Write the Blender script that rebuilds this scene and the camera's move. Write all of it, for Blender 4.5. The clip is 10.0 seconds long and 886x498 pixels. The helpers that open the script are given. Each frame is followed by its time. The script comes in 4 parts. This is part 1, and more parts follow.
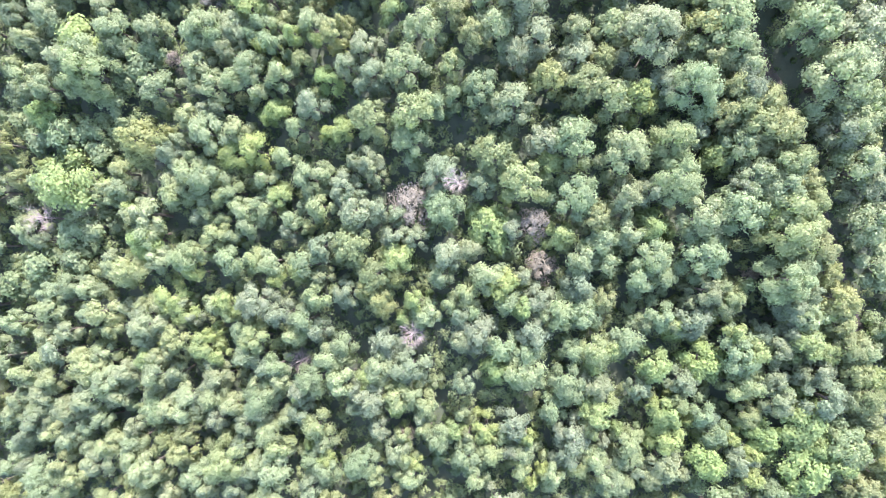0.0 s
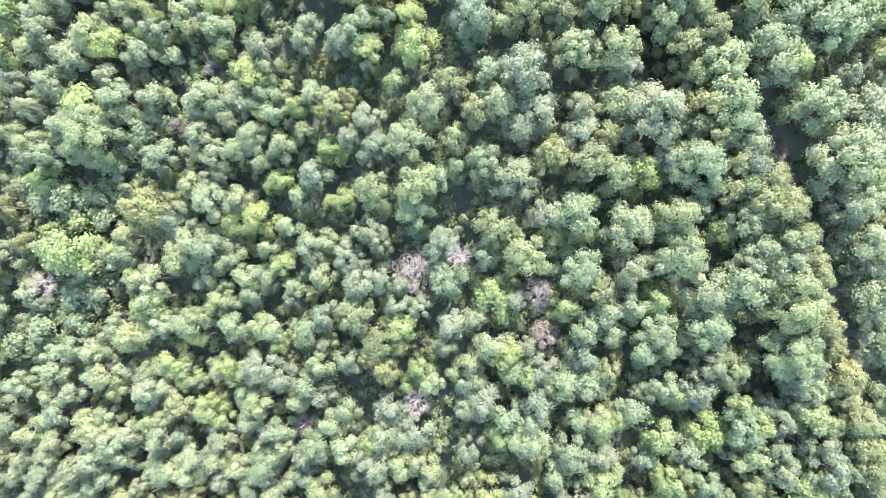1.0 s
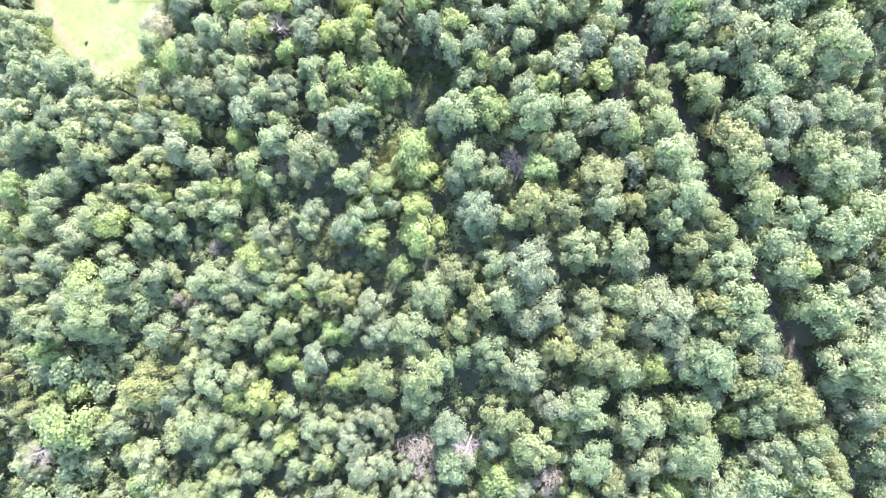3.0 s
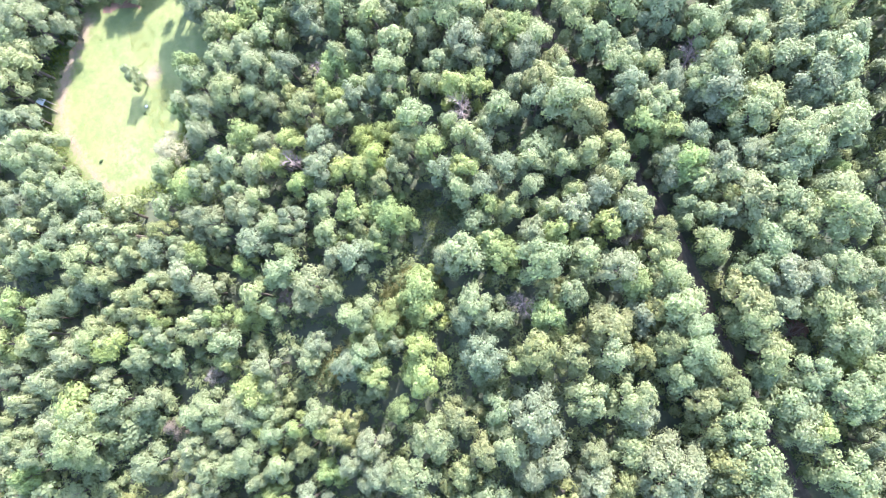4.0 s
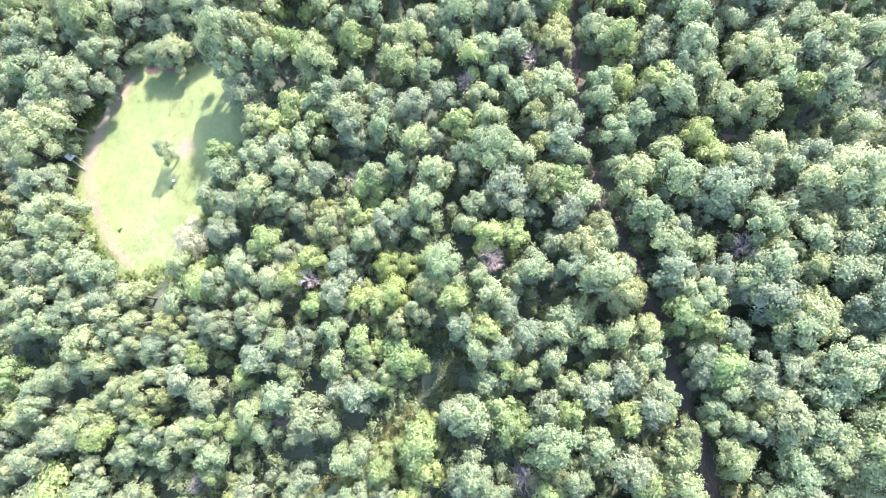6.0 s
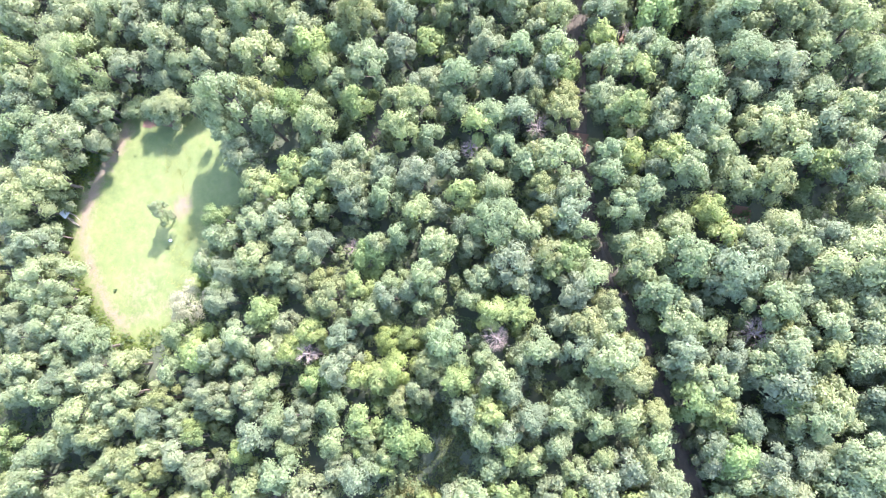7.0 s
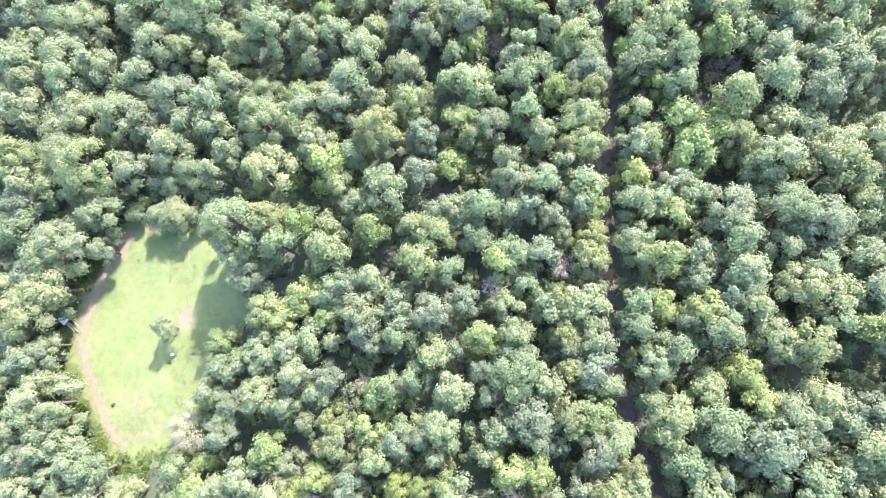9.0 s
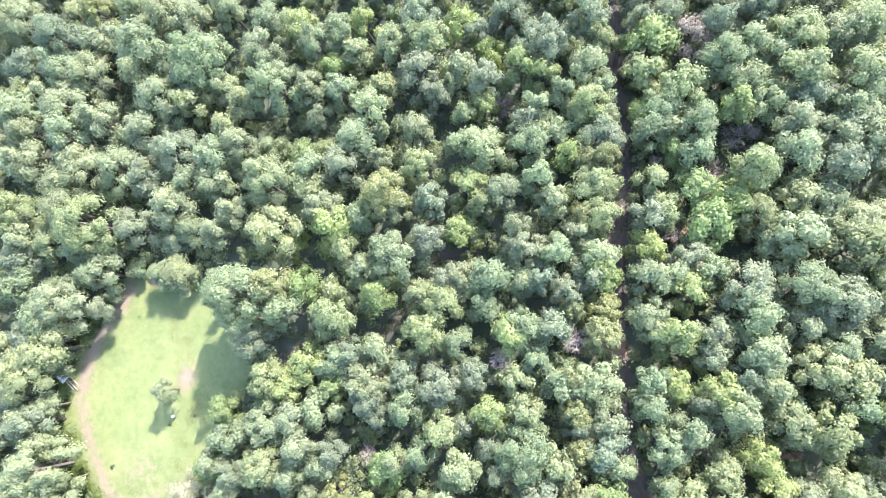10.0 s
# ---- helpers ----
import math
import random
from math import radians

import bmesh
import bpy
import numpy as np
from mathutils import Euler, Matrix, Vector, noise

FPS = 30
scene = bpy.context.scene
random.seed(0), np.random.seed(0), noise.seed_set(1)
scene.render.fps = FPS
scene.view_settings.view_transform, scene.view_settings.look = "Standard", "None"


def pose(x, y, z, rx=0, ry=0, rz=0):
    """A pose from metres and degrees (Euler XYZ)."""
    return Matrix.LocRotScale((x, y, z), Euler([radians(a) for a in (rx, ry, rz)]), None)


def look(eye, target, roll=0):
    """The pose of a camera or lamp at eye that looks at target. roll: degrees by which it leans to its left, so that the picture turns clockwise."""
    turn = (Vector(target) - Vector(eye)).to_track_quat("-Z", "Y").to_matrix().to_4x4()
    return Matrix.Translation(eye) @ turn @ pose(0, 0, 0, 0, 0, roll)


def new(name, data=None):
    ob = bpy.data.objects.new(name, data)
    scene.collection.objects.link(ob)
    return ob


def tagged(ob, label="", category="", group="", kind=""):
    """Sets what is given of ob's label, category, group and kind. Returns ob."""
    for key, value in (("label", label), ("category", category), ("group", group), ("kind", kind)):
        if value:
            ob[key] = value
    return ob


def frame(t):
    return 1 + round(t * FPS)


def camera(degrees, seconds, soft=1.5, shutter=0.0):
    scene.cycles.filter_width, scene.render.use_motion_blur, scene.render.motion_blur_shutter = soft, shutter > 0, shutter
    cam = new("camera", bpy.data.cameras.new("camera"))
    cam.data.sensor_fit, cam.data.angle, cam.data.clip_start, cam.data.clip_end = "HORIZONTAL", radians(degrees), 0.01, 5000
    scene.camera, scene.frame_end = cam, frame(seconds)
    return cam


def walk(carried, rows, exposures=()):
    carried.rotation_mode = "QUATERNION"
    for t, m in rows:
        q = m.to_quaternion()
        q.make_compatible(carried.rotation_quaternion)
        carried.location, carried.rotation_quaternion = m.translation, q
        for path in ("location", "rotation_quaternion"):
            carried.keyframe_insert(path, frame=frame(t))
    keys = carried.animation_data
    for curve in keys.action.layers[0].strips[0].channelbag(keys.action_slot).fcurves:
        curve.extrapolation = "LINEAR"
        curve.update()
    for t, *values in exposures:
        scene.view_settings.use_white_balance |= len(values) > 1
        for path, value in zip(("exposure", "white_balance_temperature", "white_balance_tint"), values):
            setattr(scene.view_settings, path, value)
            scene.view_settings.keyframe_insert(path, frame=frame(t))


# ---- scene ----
cam = camera(76.6, 10.0, soft=0.85)
METRES, EYE, TILT, LEAN, TURN = 88.0, 67.0, -90.0, 9.0, 0.0
ROWS = [
    (0.0, 0.0, 0.0, 0.0, 0.0, 0.0, -0.0),
    (0.5, -0.0021, 0.0007, 0.0506, 0.05, -0.05, 0.12),
    (1.0, -0.004, 0.0008, 0.1025, 0.07, -0.21, 0.24),
    (1.5, -0.0061, 0.0008, 0.1544, 0.07, -0.38, 0.34),
    (2.0, -0.0078, 0.0009, 0.2071, 0.09, -0.54, 0.42),
    (2.5, -0.0112, 0.0005, 0.2605, -0.01, -0.75, 0.49),
    (2.8, -0.0122, 0.0012, 0.2868, -0.03, -0.6, 0.5),
    (2.9, -0.0126, 0.0018, 0.297, -0.05, 1.0, 0.5),
    (3.0, -0.0129, 0.0025, 0.3072, -0.06, 3.45, 0.5),
    (3.1, -0.0136, 0.0023, 0.318, -0.08, 5.65, 0.48),
    (3.2, -0.0144, 0.0021, 0.3288, -0.1, 7.57, 0.45),
    (3.35, -0.0152, 0.0022, 0.344, -0.11, 9.25, 0.4),
    (3.6, -0.0166, 0.0024, 0.3695, -0.13, 9.75, 0.2),
    (3.8, -0.0178, 0.0025, 0.3899, -0.14, 9.77, -0.15),
    (4.0, -0.0191, 0.0026, 0.4103, -0.15, 9.75, -1.25),
    (4.3, -0.0212, 0.0028, 0.4408, -0.16, 9.7, -3.77),
    (4.5, -0.0221, 0.0031, 0.4621, -0.1, 9.63, -5.81),
    (5.0, -0.0267, 0.0039, 0.5151, 0.01, 9.39, -8.99),
    (5.5, -0.0345, 0.0049, 0.5667, 0.0, 9.21, -9.92),
    (5.7, -0.0386, 0.0052, 0.5853, -0.02, 9.18, -10.2),
    (6.8, -0.0595, 0.0098, 0.694, 0.11, 8.86, -10.82),
    (7.0, -0.0643, 0.0109, 0.7138, 0.12, 8.81, -10.89),
    (7.5, -0.0771, 0.0137, 0.7601, 0.17, 8.71, -11.36),
    (8.0, -0.0913, 0.0165, 0.8058, 0.16, 8.57, -11.98),
    (8.5, -0.1049, 0.0198, 0.8499, 0.23, 8.54, -12.47),
    (9.0, -0.1189, 0.0231, 0.8938, 0.29, 8.5, -12.84),
    (9.5, -0.1328, 0.0257, 0.9385, 0.4, 8.35, -13.24),
    (10.0, -0.1466, 0.0287, 0.9825, 0.48, 8.24, -13.38),
]
EXPOSURE = 3.86
walk(cam, [(t, pose(0, 0, EYE, TILT, LEAN, TURN) @ pose(METRES * x, METRES * y, METRES * z, 90 + pitch, roll, yaw)) for t, x, y, z, yaw, pitch, roll in ROWS],
     exposures=[(0.0, EXPOSURE), (4.5, EXPOSURE + 0.1), (6.0, EXPOSURE + 0.08), (10.0, EXPOSURE - 0.04)])

# ---- light ----
SUN_EL, SUN_AZ = 39.0, 18.0  # degrees: height of the sun, and its bearing from +y towards +x
world = bpy.data.worlds.new("sky")
scene.world = world
world.use_nodes = True
wn = world.node_tree
sky = wn.nodes.new("ShaderNodeTexSky")
sky.sky_type, sky.sun_disc = "NISHITA", False
sky.sun_elevation, sky.sun_rotation = radians(SUN_EL), radians(SUN_AZ)
wn.nodes["Background"].inputs["Strength"].default_value = 0.15
wn.links.new(sky.outputs["Color"], wn.nodes["Background"].inputs["Color"])
sun = new("sun", bpy.data.lights.new("sun", "SUN"))
sun.data.energy, sun.data.angle, sun.data.color = 2.2, radians(0.55), (1.0, 0.957, 0.94)
sun_way = Vector((math.sin(radians(SUN_AZ)) * math.cos(radians(SUN_EL)), math.cos(radians(SUN_AZ)) * math.cos(radians(SUN_EL)), math.sin(radians(SUN_EL))))
sun.matrix_world = look(sun_way * 200, (0, 0, 0))


# ---- materials ----
def mat(name):
    m = bpy.data.materials.new(name)
    m.use_nodes = True
    m.node_tree.nodes.clear()
    return m, m.node_tree.nodes, m.node_tree.links


def ramp(nodes, stops):
    r = nodes.new("ShaderNodeValToRGB")
    els = r.color_ramp.elements
    while len(els) < len(stops):
        els.new(0.5)
    for e, (p, c) in zip(els, stops):
        e.position, e.color = p, (*c, 1)
    return r


def mixer(nodes, links, fac, a, b, blend="MIX"):
    n = nodes.new("ShaderNodeMix")
    n.data_type, n.blend_type = "RGBA", blend
    for sock, v in ((n.inputs[0], fac), (n.inputs[6], a), (n.inputs[7], b)):
        if isinstance(v, (int, float)):
            sock.default_value = v
        elif isinstance(v, tuple):
            sock.default_value = (*v, 1)
        else:
            links.new(v, sock)
    return n.outputs[2]


def texture(nodes, links, scale, detail=4, rough=0.6, coords="Object"):
    tc = nodes.new("ShaderNodeTexCoord")
    n = nodes.new("ShaderNodeTexNoise")
    n.inputs["Scale"].default_value, n.inputs["Detail"].default_value, n.inputs["Roughness"].default_value = scale, detail, rough
    links.new(tc.outputs[coords], n.inputs["Vector"])
    return n


def foliage(name, dark, mid, pale, through_colour, gloss=0.12):
    """Leaves: each spray has a shade of its own, each tree a tint of its own, each bough its grain; light passes through the blades."""
    m, n, l = mat(name)
    geo, info = n.new("ShaderNodeNewGeometry"), n.new("ShaderNodeObjectInfo")
    leaf = ramp(n, [(0.0, dark), (0.5, mid), (1.0, pale)])
    grain, blotch = texture(n, l, 7.0, 3, 0.7), texture(n, l, 0.9, 2, 0.5)
    spread = n.new("ShaderNodeMapRange")
    spread.inputs["From Min"].default_value, spread.inputs["From Max"].default_value = 0.36, 0.68
    l.new(mixer(n, l, 0.35, grain.outputs[0], blotch.outputs[0]), spread.inputs["Value"])
    l.new(mixer(n, l, 0.4, spread.outputs[0], geo.outputs["Random Per Island"]), leaf.inputs[0])
    tint = ramp(n, [(0.0, (0.78, 0.85, 0.83)), (0.25, (1.0, 1.0, 1.0)), (0.5, (1.07, 1.05, 0.9)), (0.75, (0.88, 0.96, 0.95)), (1.0, (1.15, 1.14, 1.08))])
    l.new(info.outputs["Random"], tint.inputs[0])
    col = mixer(n, l, 1.0, leaf.outputs[0], tint.outputs[0], "MULTIPLY")
    bsdf, tr, mix, out = n.new("ShaderNodeBsdfPrincipled"), n.new("ShaderNodeBsdfTranslucent"), n.new("ShaderNodeMixShader"), n.new("ShaderNodeOutputMaterial")
    l.new(col, bsdf.inputs["Base Color"])
    bsdf.inputs["Roughness"].default_value, bsdf.inputs["Specular IOR Level"].default_value = 0.6, gloss
    l.new(mixer(n, l, 1.0, col, through_colour, "MULTIPLY"), tr.inputs["Color"])
    mix.inputs[0].default_value = 0.5
    l.new(bsdf.outputs[0], mix.inputs[1])
    l.new(tr.outputs[0], mix.inputs[2])
    l.new(mix.outputs[0], out.inputs[0])
    return m


def plain(name, stops, scale, rough=0.9, bump=0.4, coords="Object"):
    """A mottled matt surface: noise at two scales through a colour ramp, with fine relief."""
    m, n, l = mat(name)
    big, small = texture(n, l, scale, 5, 0.6, coords), texture(n, l, scale * 9, 3, 0.6, coords)
    r = ramp(n, stops)
    l.new(mixer(n, l, 0.4, big.outputs[0], small.outputs[0]), r.inputs[0])
    bsdf, out, b = n.new("ShaderNodeBsdfPrincipled"), n.new("ShaderNodeOutputMaterial"), n.new("ShaderNodeBump")
    l.new(r.outputs[0], bsdf.inputs["Base Color"])
    bsdf.inputs["Roughness"].default_value = rough
    b.inputs["Strength"].default_value, b.inputs["Distance"].default_value = bump, 0.1
    l.new(small.outputs[0], b.inputs["Height"])
    l.new(b.outputs[0], bsdf.inputs["Normal"])
    l.new(bsdf.outputs[0], out.inputs[0])
    return m


LEAF_PALE = foliage("leaf_pale_green", (0.106, 0.127, 0.071), (0.149, 0.166, 0.098), (0.197, 0.206, 0.133), (1.1, 1.35, 0.75))
LEAF_GREY = foliage("leaf_grey_green", (0.100, 0.115, 0.076), (0.138, 0.150, 0.101), (0.186, 0.193, 0.141), (1.1, 1.3, 0.82), 0.1)
LEAF_OLIVE = foliage("leaf_olive", (0.108, 0.118, 0.057), (0.148, 0.153, 0.080), (0.190, 0.188, 0.107), (1.1, 1.25, 0.72))
LEAF_LIME = foliage("leaf_lime", (0.122, 0.150, 0.059), (0.163, 0.192, 0.083), (0.211, 0.235, 0.116), (1.1, 1.28, 0.72))
LEAF_DRY = foliage("leaf_dry", (0.122, 0.104, 0.092), (0.167, 0.142, 0.127), (0.214, 0.184, 0.168), (1.1, 1.03, 0.95))
# silvery leaf, paled so its colour carries haze over the outer trees
LEAF_SILVER_HAZE = foliage("leaf_silver_haze", (0.126, 0.141, 0.083), (0.171, 0.184, 0.113), (0.216, 0.226, 0.148), (1.1, 1.3, 0.8), 0.1)
LEAF_FADED = foliage("leaf_faded", (0.196, 0.190, 0.137), (0.247, 0.235, 0.178), (0.299, 0.280, 0.224), (1.1, 1.1, 0.85))
# undergrowth leaf, darkened to deepen the shaded gaps; meadow weeds share it
LEAF_SHADE = foliage("leaf_undergrowth_shade", (0.052, 0.072, 0.038), (0.074, 0.095, 0.050), (0.103, 0.120, 0.069), (1.1, 1.3, 0.75))
LEAF_FRESH = foliage("leaf_fresh_green", (0.115, 0.138, 0.059), (0.157, 0.178, 0.081), (0.202, 0.216, 0.110), (1.1, 1.3, 0.75))
DRY_GRASS = foliage("dry_grass", (0.15, 0.155, 0.075), (0.22, 0.215, 0.11), (0.3, 0.285, 0.16), (1.2, 1.2, 0.7))
GRASS = foliage("grass_blades", (0.052, 0.082, 0.02), (0.08, 0.108, 0.029), (0.12, 0.14, 0.048), (1.2, 1.3, 0.6))
BARK = plain("bark", [(0.2, (0.035, 0.028, 0.022)), (0.8, (0.09, 0.07, 0.058))], 3.0)
DEADWOOD = plain("deadwood", [(0.2, (0.1, 0.075, 0.068)), (0.8, (0.19, 0.148, 0.136))], 4.0)
SOIL = plain("forest_soil", [(0.25, (0.022, 0.03, 0.018)), (0.5, (0.034, 0.04, 0.024)), (0.62, (0.042, 0.048, 0.027)), (0.8, (0.07, 0.054, 0.04))], 0.35)
DIRT = plain("track_dirt", [(0.25, (0.024, 0.021, 0.017)), (0.5, (0.044, 0.034, 0.028)), (0.8, (0.095, 0.068, 0.056))], 0.8)


# ---- ground ----
def lie(x, y):
    """The height of the ground: level in the north, falling away to the south and a little to the east."""
    d = (42.0 - y) / 8.0
    fall = 8.0 * (d if d > 30 else math.log1p(math.exp(d))) * 0.18
    fall = 24 * math.tanh(fall / 24)
    east = 2.6 * math.tanh(max(0.0, x) / 40)
    return -fall - east + 0.25 * noise.noise(Vector((x * 0.09, y * 0.09, 3.0)))


def mesh_object(name, verts, faces, material, parent=None, label=""):
    me = bpy.data.meshes.new(name)
    me.from_pydata([tuple(v) for v in verts], [], faces)
    me.materials.append(material)
    ob = new(name, me)
    if parent:
        ob.parent = parent
    if label:
        tagged(ob, label)
    return ob


def axis(lo, hi, step, far):
    inner = list(np.arange(lo, hi + 0.01, step))
    out, d = [], step
    while d < far:
        d *= 1.6
        out.append(d)
    return [lo - o for o in reversed(out)] + inner + [hi + o for o in out]


xs, ys = axis(-116, 50, 2.0, 2500), axis(-50, 150, 2.0, 2500)
verts = [(x, y, lie(x, y)) for y in ys for x in xs]
W = len(xs)
faces = [(j * W + i, j * W + i + 1, (j + 1) * W + i + 1, (j + 1) * W + i) for j in range(len(ys) - 1) for i in range(W - 1)]
ground = tagged(mesh_object("ground", verts, faces, SOIL), "dark forest soil with leaf litter and low weeds", "ground", kind="structure")
for p in ground.data.polygons:
    p.use_smooth = True

CLEARING = [(-66.5, 84.5), (-69.5, 76.7), (-70.2, 71.4), (-71.6, 67.3), (-70.0, 64.6), (-67.0, 61.5), (-65.5, 58.4), (-61.5, 54.8), (-56.0, 54.0), (-51.5, 58.0),
            (-48.8, 61.7), (-49.0, 66), (-48.6, 71.9), (-46.8, 75.7), (-46.5, 81.0), (-50.0, 84.2), (-58.0, 84.9)]
TRACK = [(-21, 160), (-13.4, 131.5), (-7.7, 109.8), (-6.4, 99.6), (-4.6, 89.5), (-2.9, 82.9), (-0.2, 76), (3.2, 70.8), (7.4, 63.8), (11.0, 56.7), (14.3, 50.2),
         (17.4, 42.5), (20.1, 36.0), (24.2, 27.5), (28.9, 18.3), (32.2, 11.5), (36.0, 0.5), (41.0, -13.5), (44.5, -25), (50, -44)]
PATH = [(-47.8, 76.3), (-44.2, 77.6), (-40.5, 80.4), (-35.8, 82.5), (-33.1, 83.4), (-30.6, 85.2), (-29.0, 88.5), (-27.6, 93.5), (-25.0, 95.8), (-21.0, 97.2)]  # a footpath that leaves the clearing
GAP = [(-16.3, 55.4), (-9.6, 54.8), (-9.0, 49.5), (-12.5, 46.4), (-17.4, 46.2)]  # the dark hollow
DIP = [(-28.6, 33.2), (-25.0, 33.2), (-24.0, 35.8), (-26.6, 37.2)]  # a smaller one beside it


def inside(x, y, poly):
    c = False
    for (x0, y0), (x1, y1) in zip(poly, poly[1:] + poly[:1]):
        if (y0 > y) != (y1 > y) and x < (x1 - x0) * (y - y0) / (y1 - y0) + x0:
            c = not c
    return c


def off_line(x, y, line, closed=False):
    best = 1e9
    for (x0, y0), (x1, y1) in zip(line, line[1:] + (line[:1] if closed else [])):
        ux, uy = x1 - x0, y1 - y0
        k = min(1, max(0, ((x - x0) * ux + (y - y0) * uy) / (ux * ux + uy * uy)))
        best = min(best, math.hypot(x - x0 - k * ux, y - y0 - k * uy))
    return best


def along(line, step):
    """Points at even steps on a smooth curve through the line's corners."""
    P = [Vector(p) for p in line]
    P = [2 * P[0] - P[1]] + P + [2 * P[-1] - P[-2]]
    out = []
    for a, b, c, d in zip(P, P[1:], P[2:], P[3:]):
        n = max(1, int((c - b).length / step))
        for i in range(n):
            t = i / n
            out.append(0.5 * ((2 * b) + (c - a) * t + (2 * a - 5 * b + 4 * c - d) * t * t + (3 * b - a - 3 * c + d) * t ** 3))
    return out


def ribbon(name, corners, prof, material):
    """A worn way along a line: its cross-section, side by height, swept over the ground with uneven edges."""
    line = along(corners, 0.8)
    tv, tf, K = [], [], len(prof)
    for i, p in enumerate(line):
        q, r = line[max(0, i - 1)], line[min(len(line) - 1, i + 1)]
        side = Vector((r.y - q.y, q.x - r.x)).normalized()
        for s, h in prof:
            s *= 1 + 0.25 * noise.noise(Vector((p.x * 0.4, p.y * 0.4, s)))
            v = p + side * s
            tv.append((v.x, v.y, lie(v.x, v.y) + h + 0.03 * noise.noise(Vector((v.x, v.y, 9.0)))))
    tf = [(i * K + j, i * K + j + 1, (i + 1) * K + j + 1, (i + 1) * K + j) for i in range(len(line) - 1) for j in range(K - 1)]
    return mesh_object(name, tv, tf, material)


# the dirt track: two worn wheel lanes with a raised middle; the footpath: one trodden lane
lanes = [(-1.25, 0.03), (-0.95, 0.09), (-0.6, 0.04), (-0.25, 0.11), (0.25, 0.11), (0.6, 0.04), (0.95, 0.09), (1.25, 0.03)]
tagged(ribbon("track", TRACK, lanes, DIRT), "narrow reddish dirt track through the trees", "dirt track", kind="structure")
tagged(ribbon("footpath", PATH, [(-0.7, 0.03), (-0.4, 0.07), (0.0, 0.05), (0.4, 0.07), (0.7, 0.03)], DIRT), "trodden earth footpath leaving the clearing", "footpath", kind="structure")


def meadow_material():
    """Sunlit short grass that gives way to bare sand where the 'bare' value of the surface is high."""
    m, n, l = mat("meadow")
    at = n.new("ShaderNodeAttribute")
    at.attribute_name = "bare"
    big, small, fine = texture(n, l, 0.22, 4), texture(n, l, 1.3, 5, 0.7), texture(n, l, 9, 3, 0.7)
    grass = ramp(n, [(0.32, (0.034, 0.052, 0.013)), (0.48, (0.071, 0.086, 0.025)), (0.66, (0.112, 0.112, 0.045))])
    sand = ramp(n, [(0.3, (0.085, 0.06, 0.042)), (0.7, (0.138, 0.107, 0.077))])
    l.new(mixer(n, l, 0.3, mixer(n, l, 0.45, big.outputs[0], small.outputs[0]), fine.outputs[0]), grass.inputs[0])
    l.new(fine.outputs[0], sand.inputs[0])
    add = n.new("ShaderNodeMath")
    add.operation = "ADD"
    l.new(at.outputs["Fac"], add.inputs[0])
    l.new(small.outputs[0], add.inputs[1])
    edge = ramp(n, [(0.7, (0, 0, 0)), (1.02, (1, 1, 1))])
    l.new(add.outputs[0], edge.inputs[0])
    bsdf, out, b = n.new("ShaderNodeBsdfPrincipled"), n.new("ShaderNodeOutputMaterial"), n.new("ShaderNodeBump")
    l.new(mixer(n, l, edge.outputs[0], grass.outputs[0], sand.outputs[0]), bsdf.inputs["Base Color"])
    bsdf.inputs["Roughness"].default_value = 0.85
    b.inputs["Strength"].default_value, b.inputs["Distance"].default_value = 0.6, 0.12
    l.new(fine.outputs[0], b.inputs["Height"])
    l.new(b.outputs[0], bsdf.inputs["Normal"])
    l.new(bsdf.outputs[0], out.inputs[0])
    return m


MEADOW = meadow_material()


def patch(name, poly, grow, bare_of, lift):
    """A sheet of grass over the ground inside a polygon, with an uneven edge."""
    step, keep, at, cells = 0.3, {}, [], []
    x0, y0 = min(p[0] for p in poly) - 3, min(p[1] for p in poly) - 3
    nx, ny = int((max(p[0] for p in poly) + 3 - x0) / step), int((max(p[1] for p in poly) + 3 - y0) / step)
    vs = []
    for j in range(ny):
        for i in range(nx):
            x, y = x0 + i * step, y0 + j * step
            d = off_line(x, y, poly, True) * (1 if inside(x, y, poly) else -1)
            if d + grow + 1.2 * noise.noise(Vector((x * 0.5, y * 0.5, 1.0))) > 0:
                ids = []
                for a, b in ((0, 0), (1, 0), (1, 1), (0, 1)):
                    k = (i + a, j + b)
                    if k not in keep:
                        keep[k] = len(vs)
                        u, v = x0 + k[0] * step, y0 + k[1] * step
                        vs.append((u, v, lie(u, v) + lift + 0.05 * noise.noise(Vector((u, v, 4.0)))))
                        at.append(bare_of(u, v, d))
                    ids.append(keep[k])
                cells.append(ids)
    ob = mesh_object(name, vs, cells, MEADOW)
    layer = ob.data.attributes.new("bare", "FLOAT", "POINT")
    layer.data.foreach_set("value", at)
    for p in ob.data.polygons:
        p.use_smooth = True
    return ob


def clearing_bare(x, y, d):
    west = max(0.0, 1 - off_line(x, y, [(-66.2, 82.4), (-67.0, 79.5), (-68.6, 75.5), (-69.0, 71.5), (-68.6, 67), (-66.0, 63.5), (-63.8, 60.6), (-61.5, 58), (-58.5, 56)]) / 2.4) * (0.56 if y > 68 else 0.46)
    south = max(0.0, 1 - off_line(x, y, [(-58, 56.8), (-54.6, 58.6), (-51.0, 61.5)]) / 2.6) * 0.34
    spot = max(0.0, 1 - math.hypot((x + 54.7) * 0.9, (y - 73.0) * 0.7) / 1.9) * 0.75
    worn = max(0.0, 1 - math.hypot((x + 57.5) * 0.8, y - 61) / 6) * 0.34
    return max(west, south, spot, worn, 0.1)


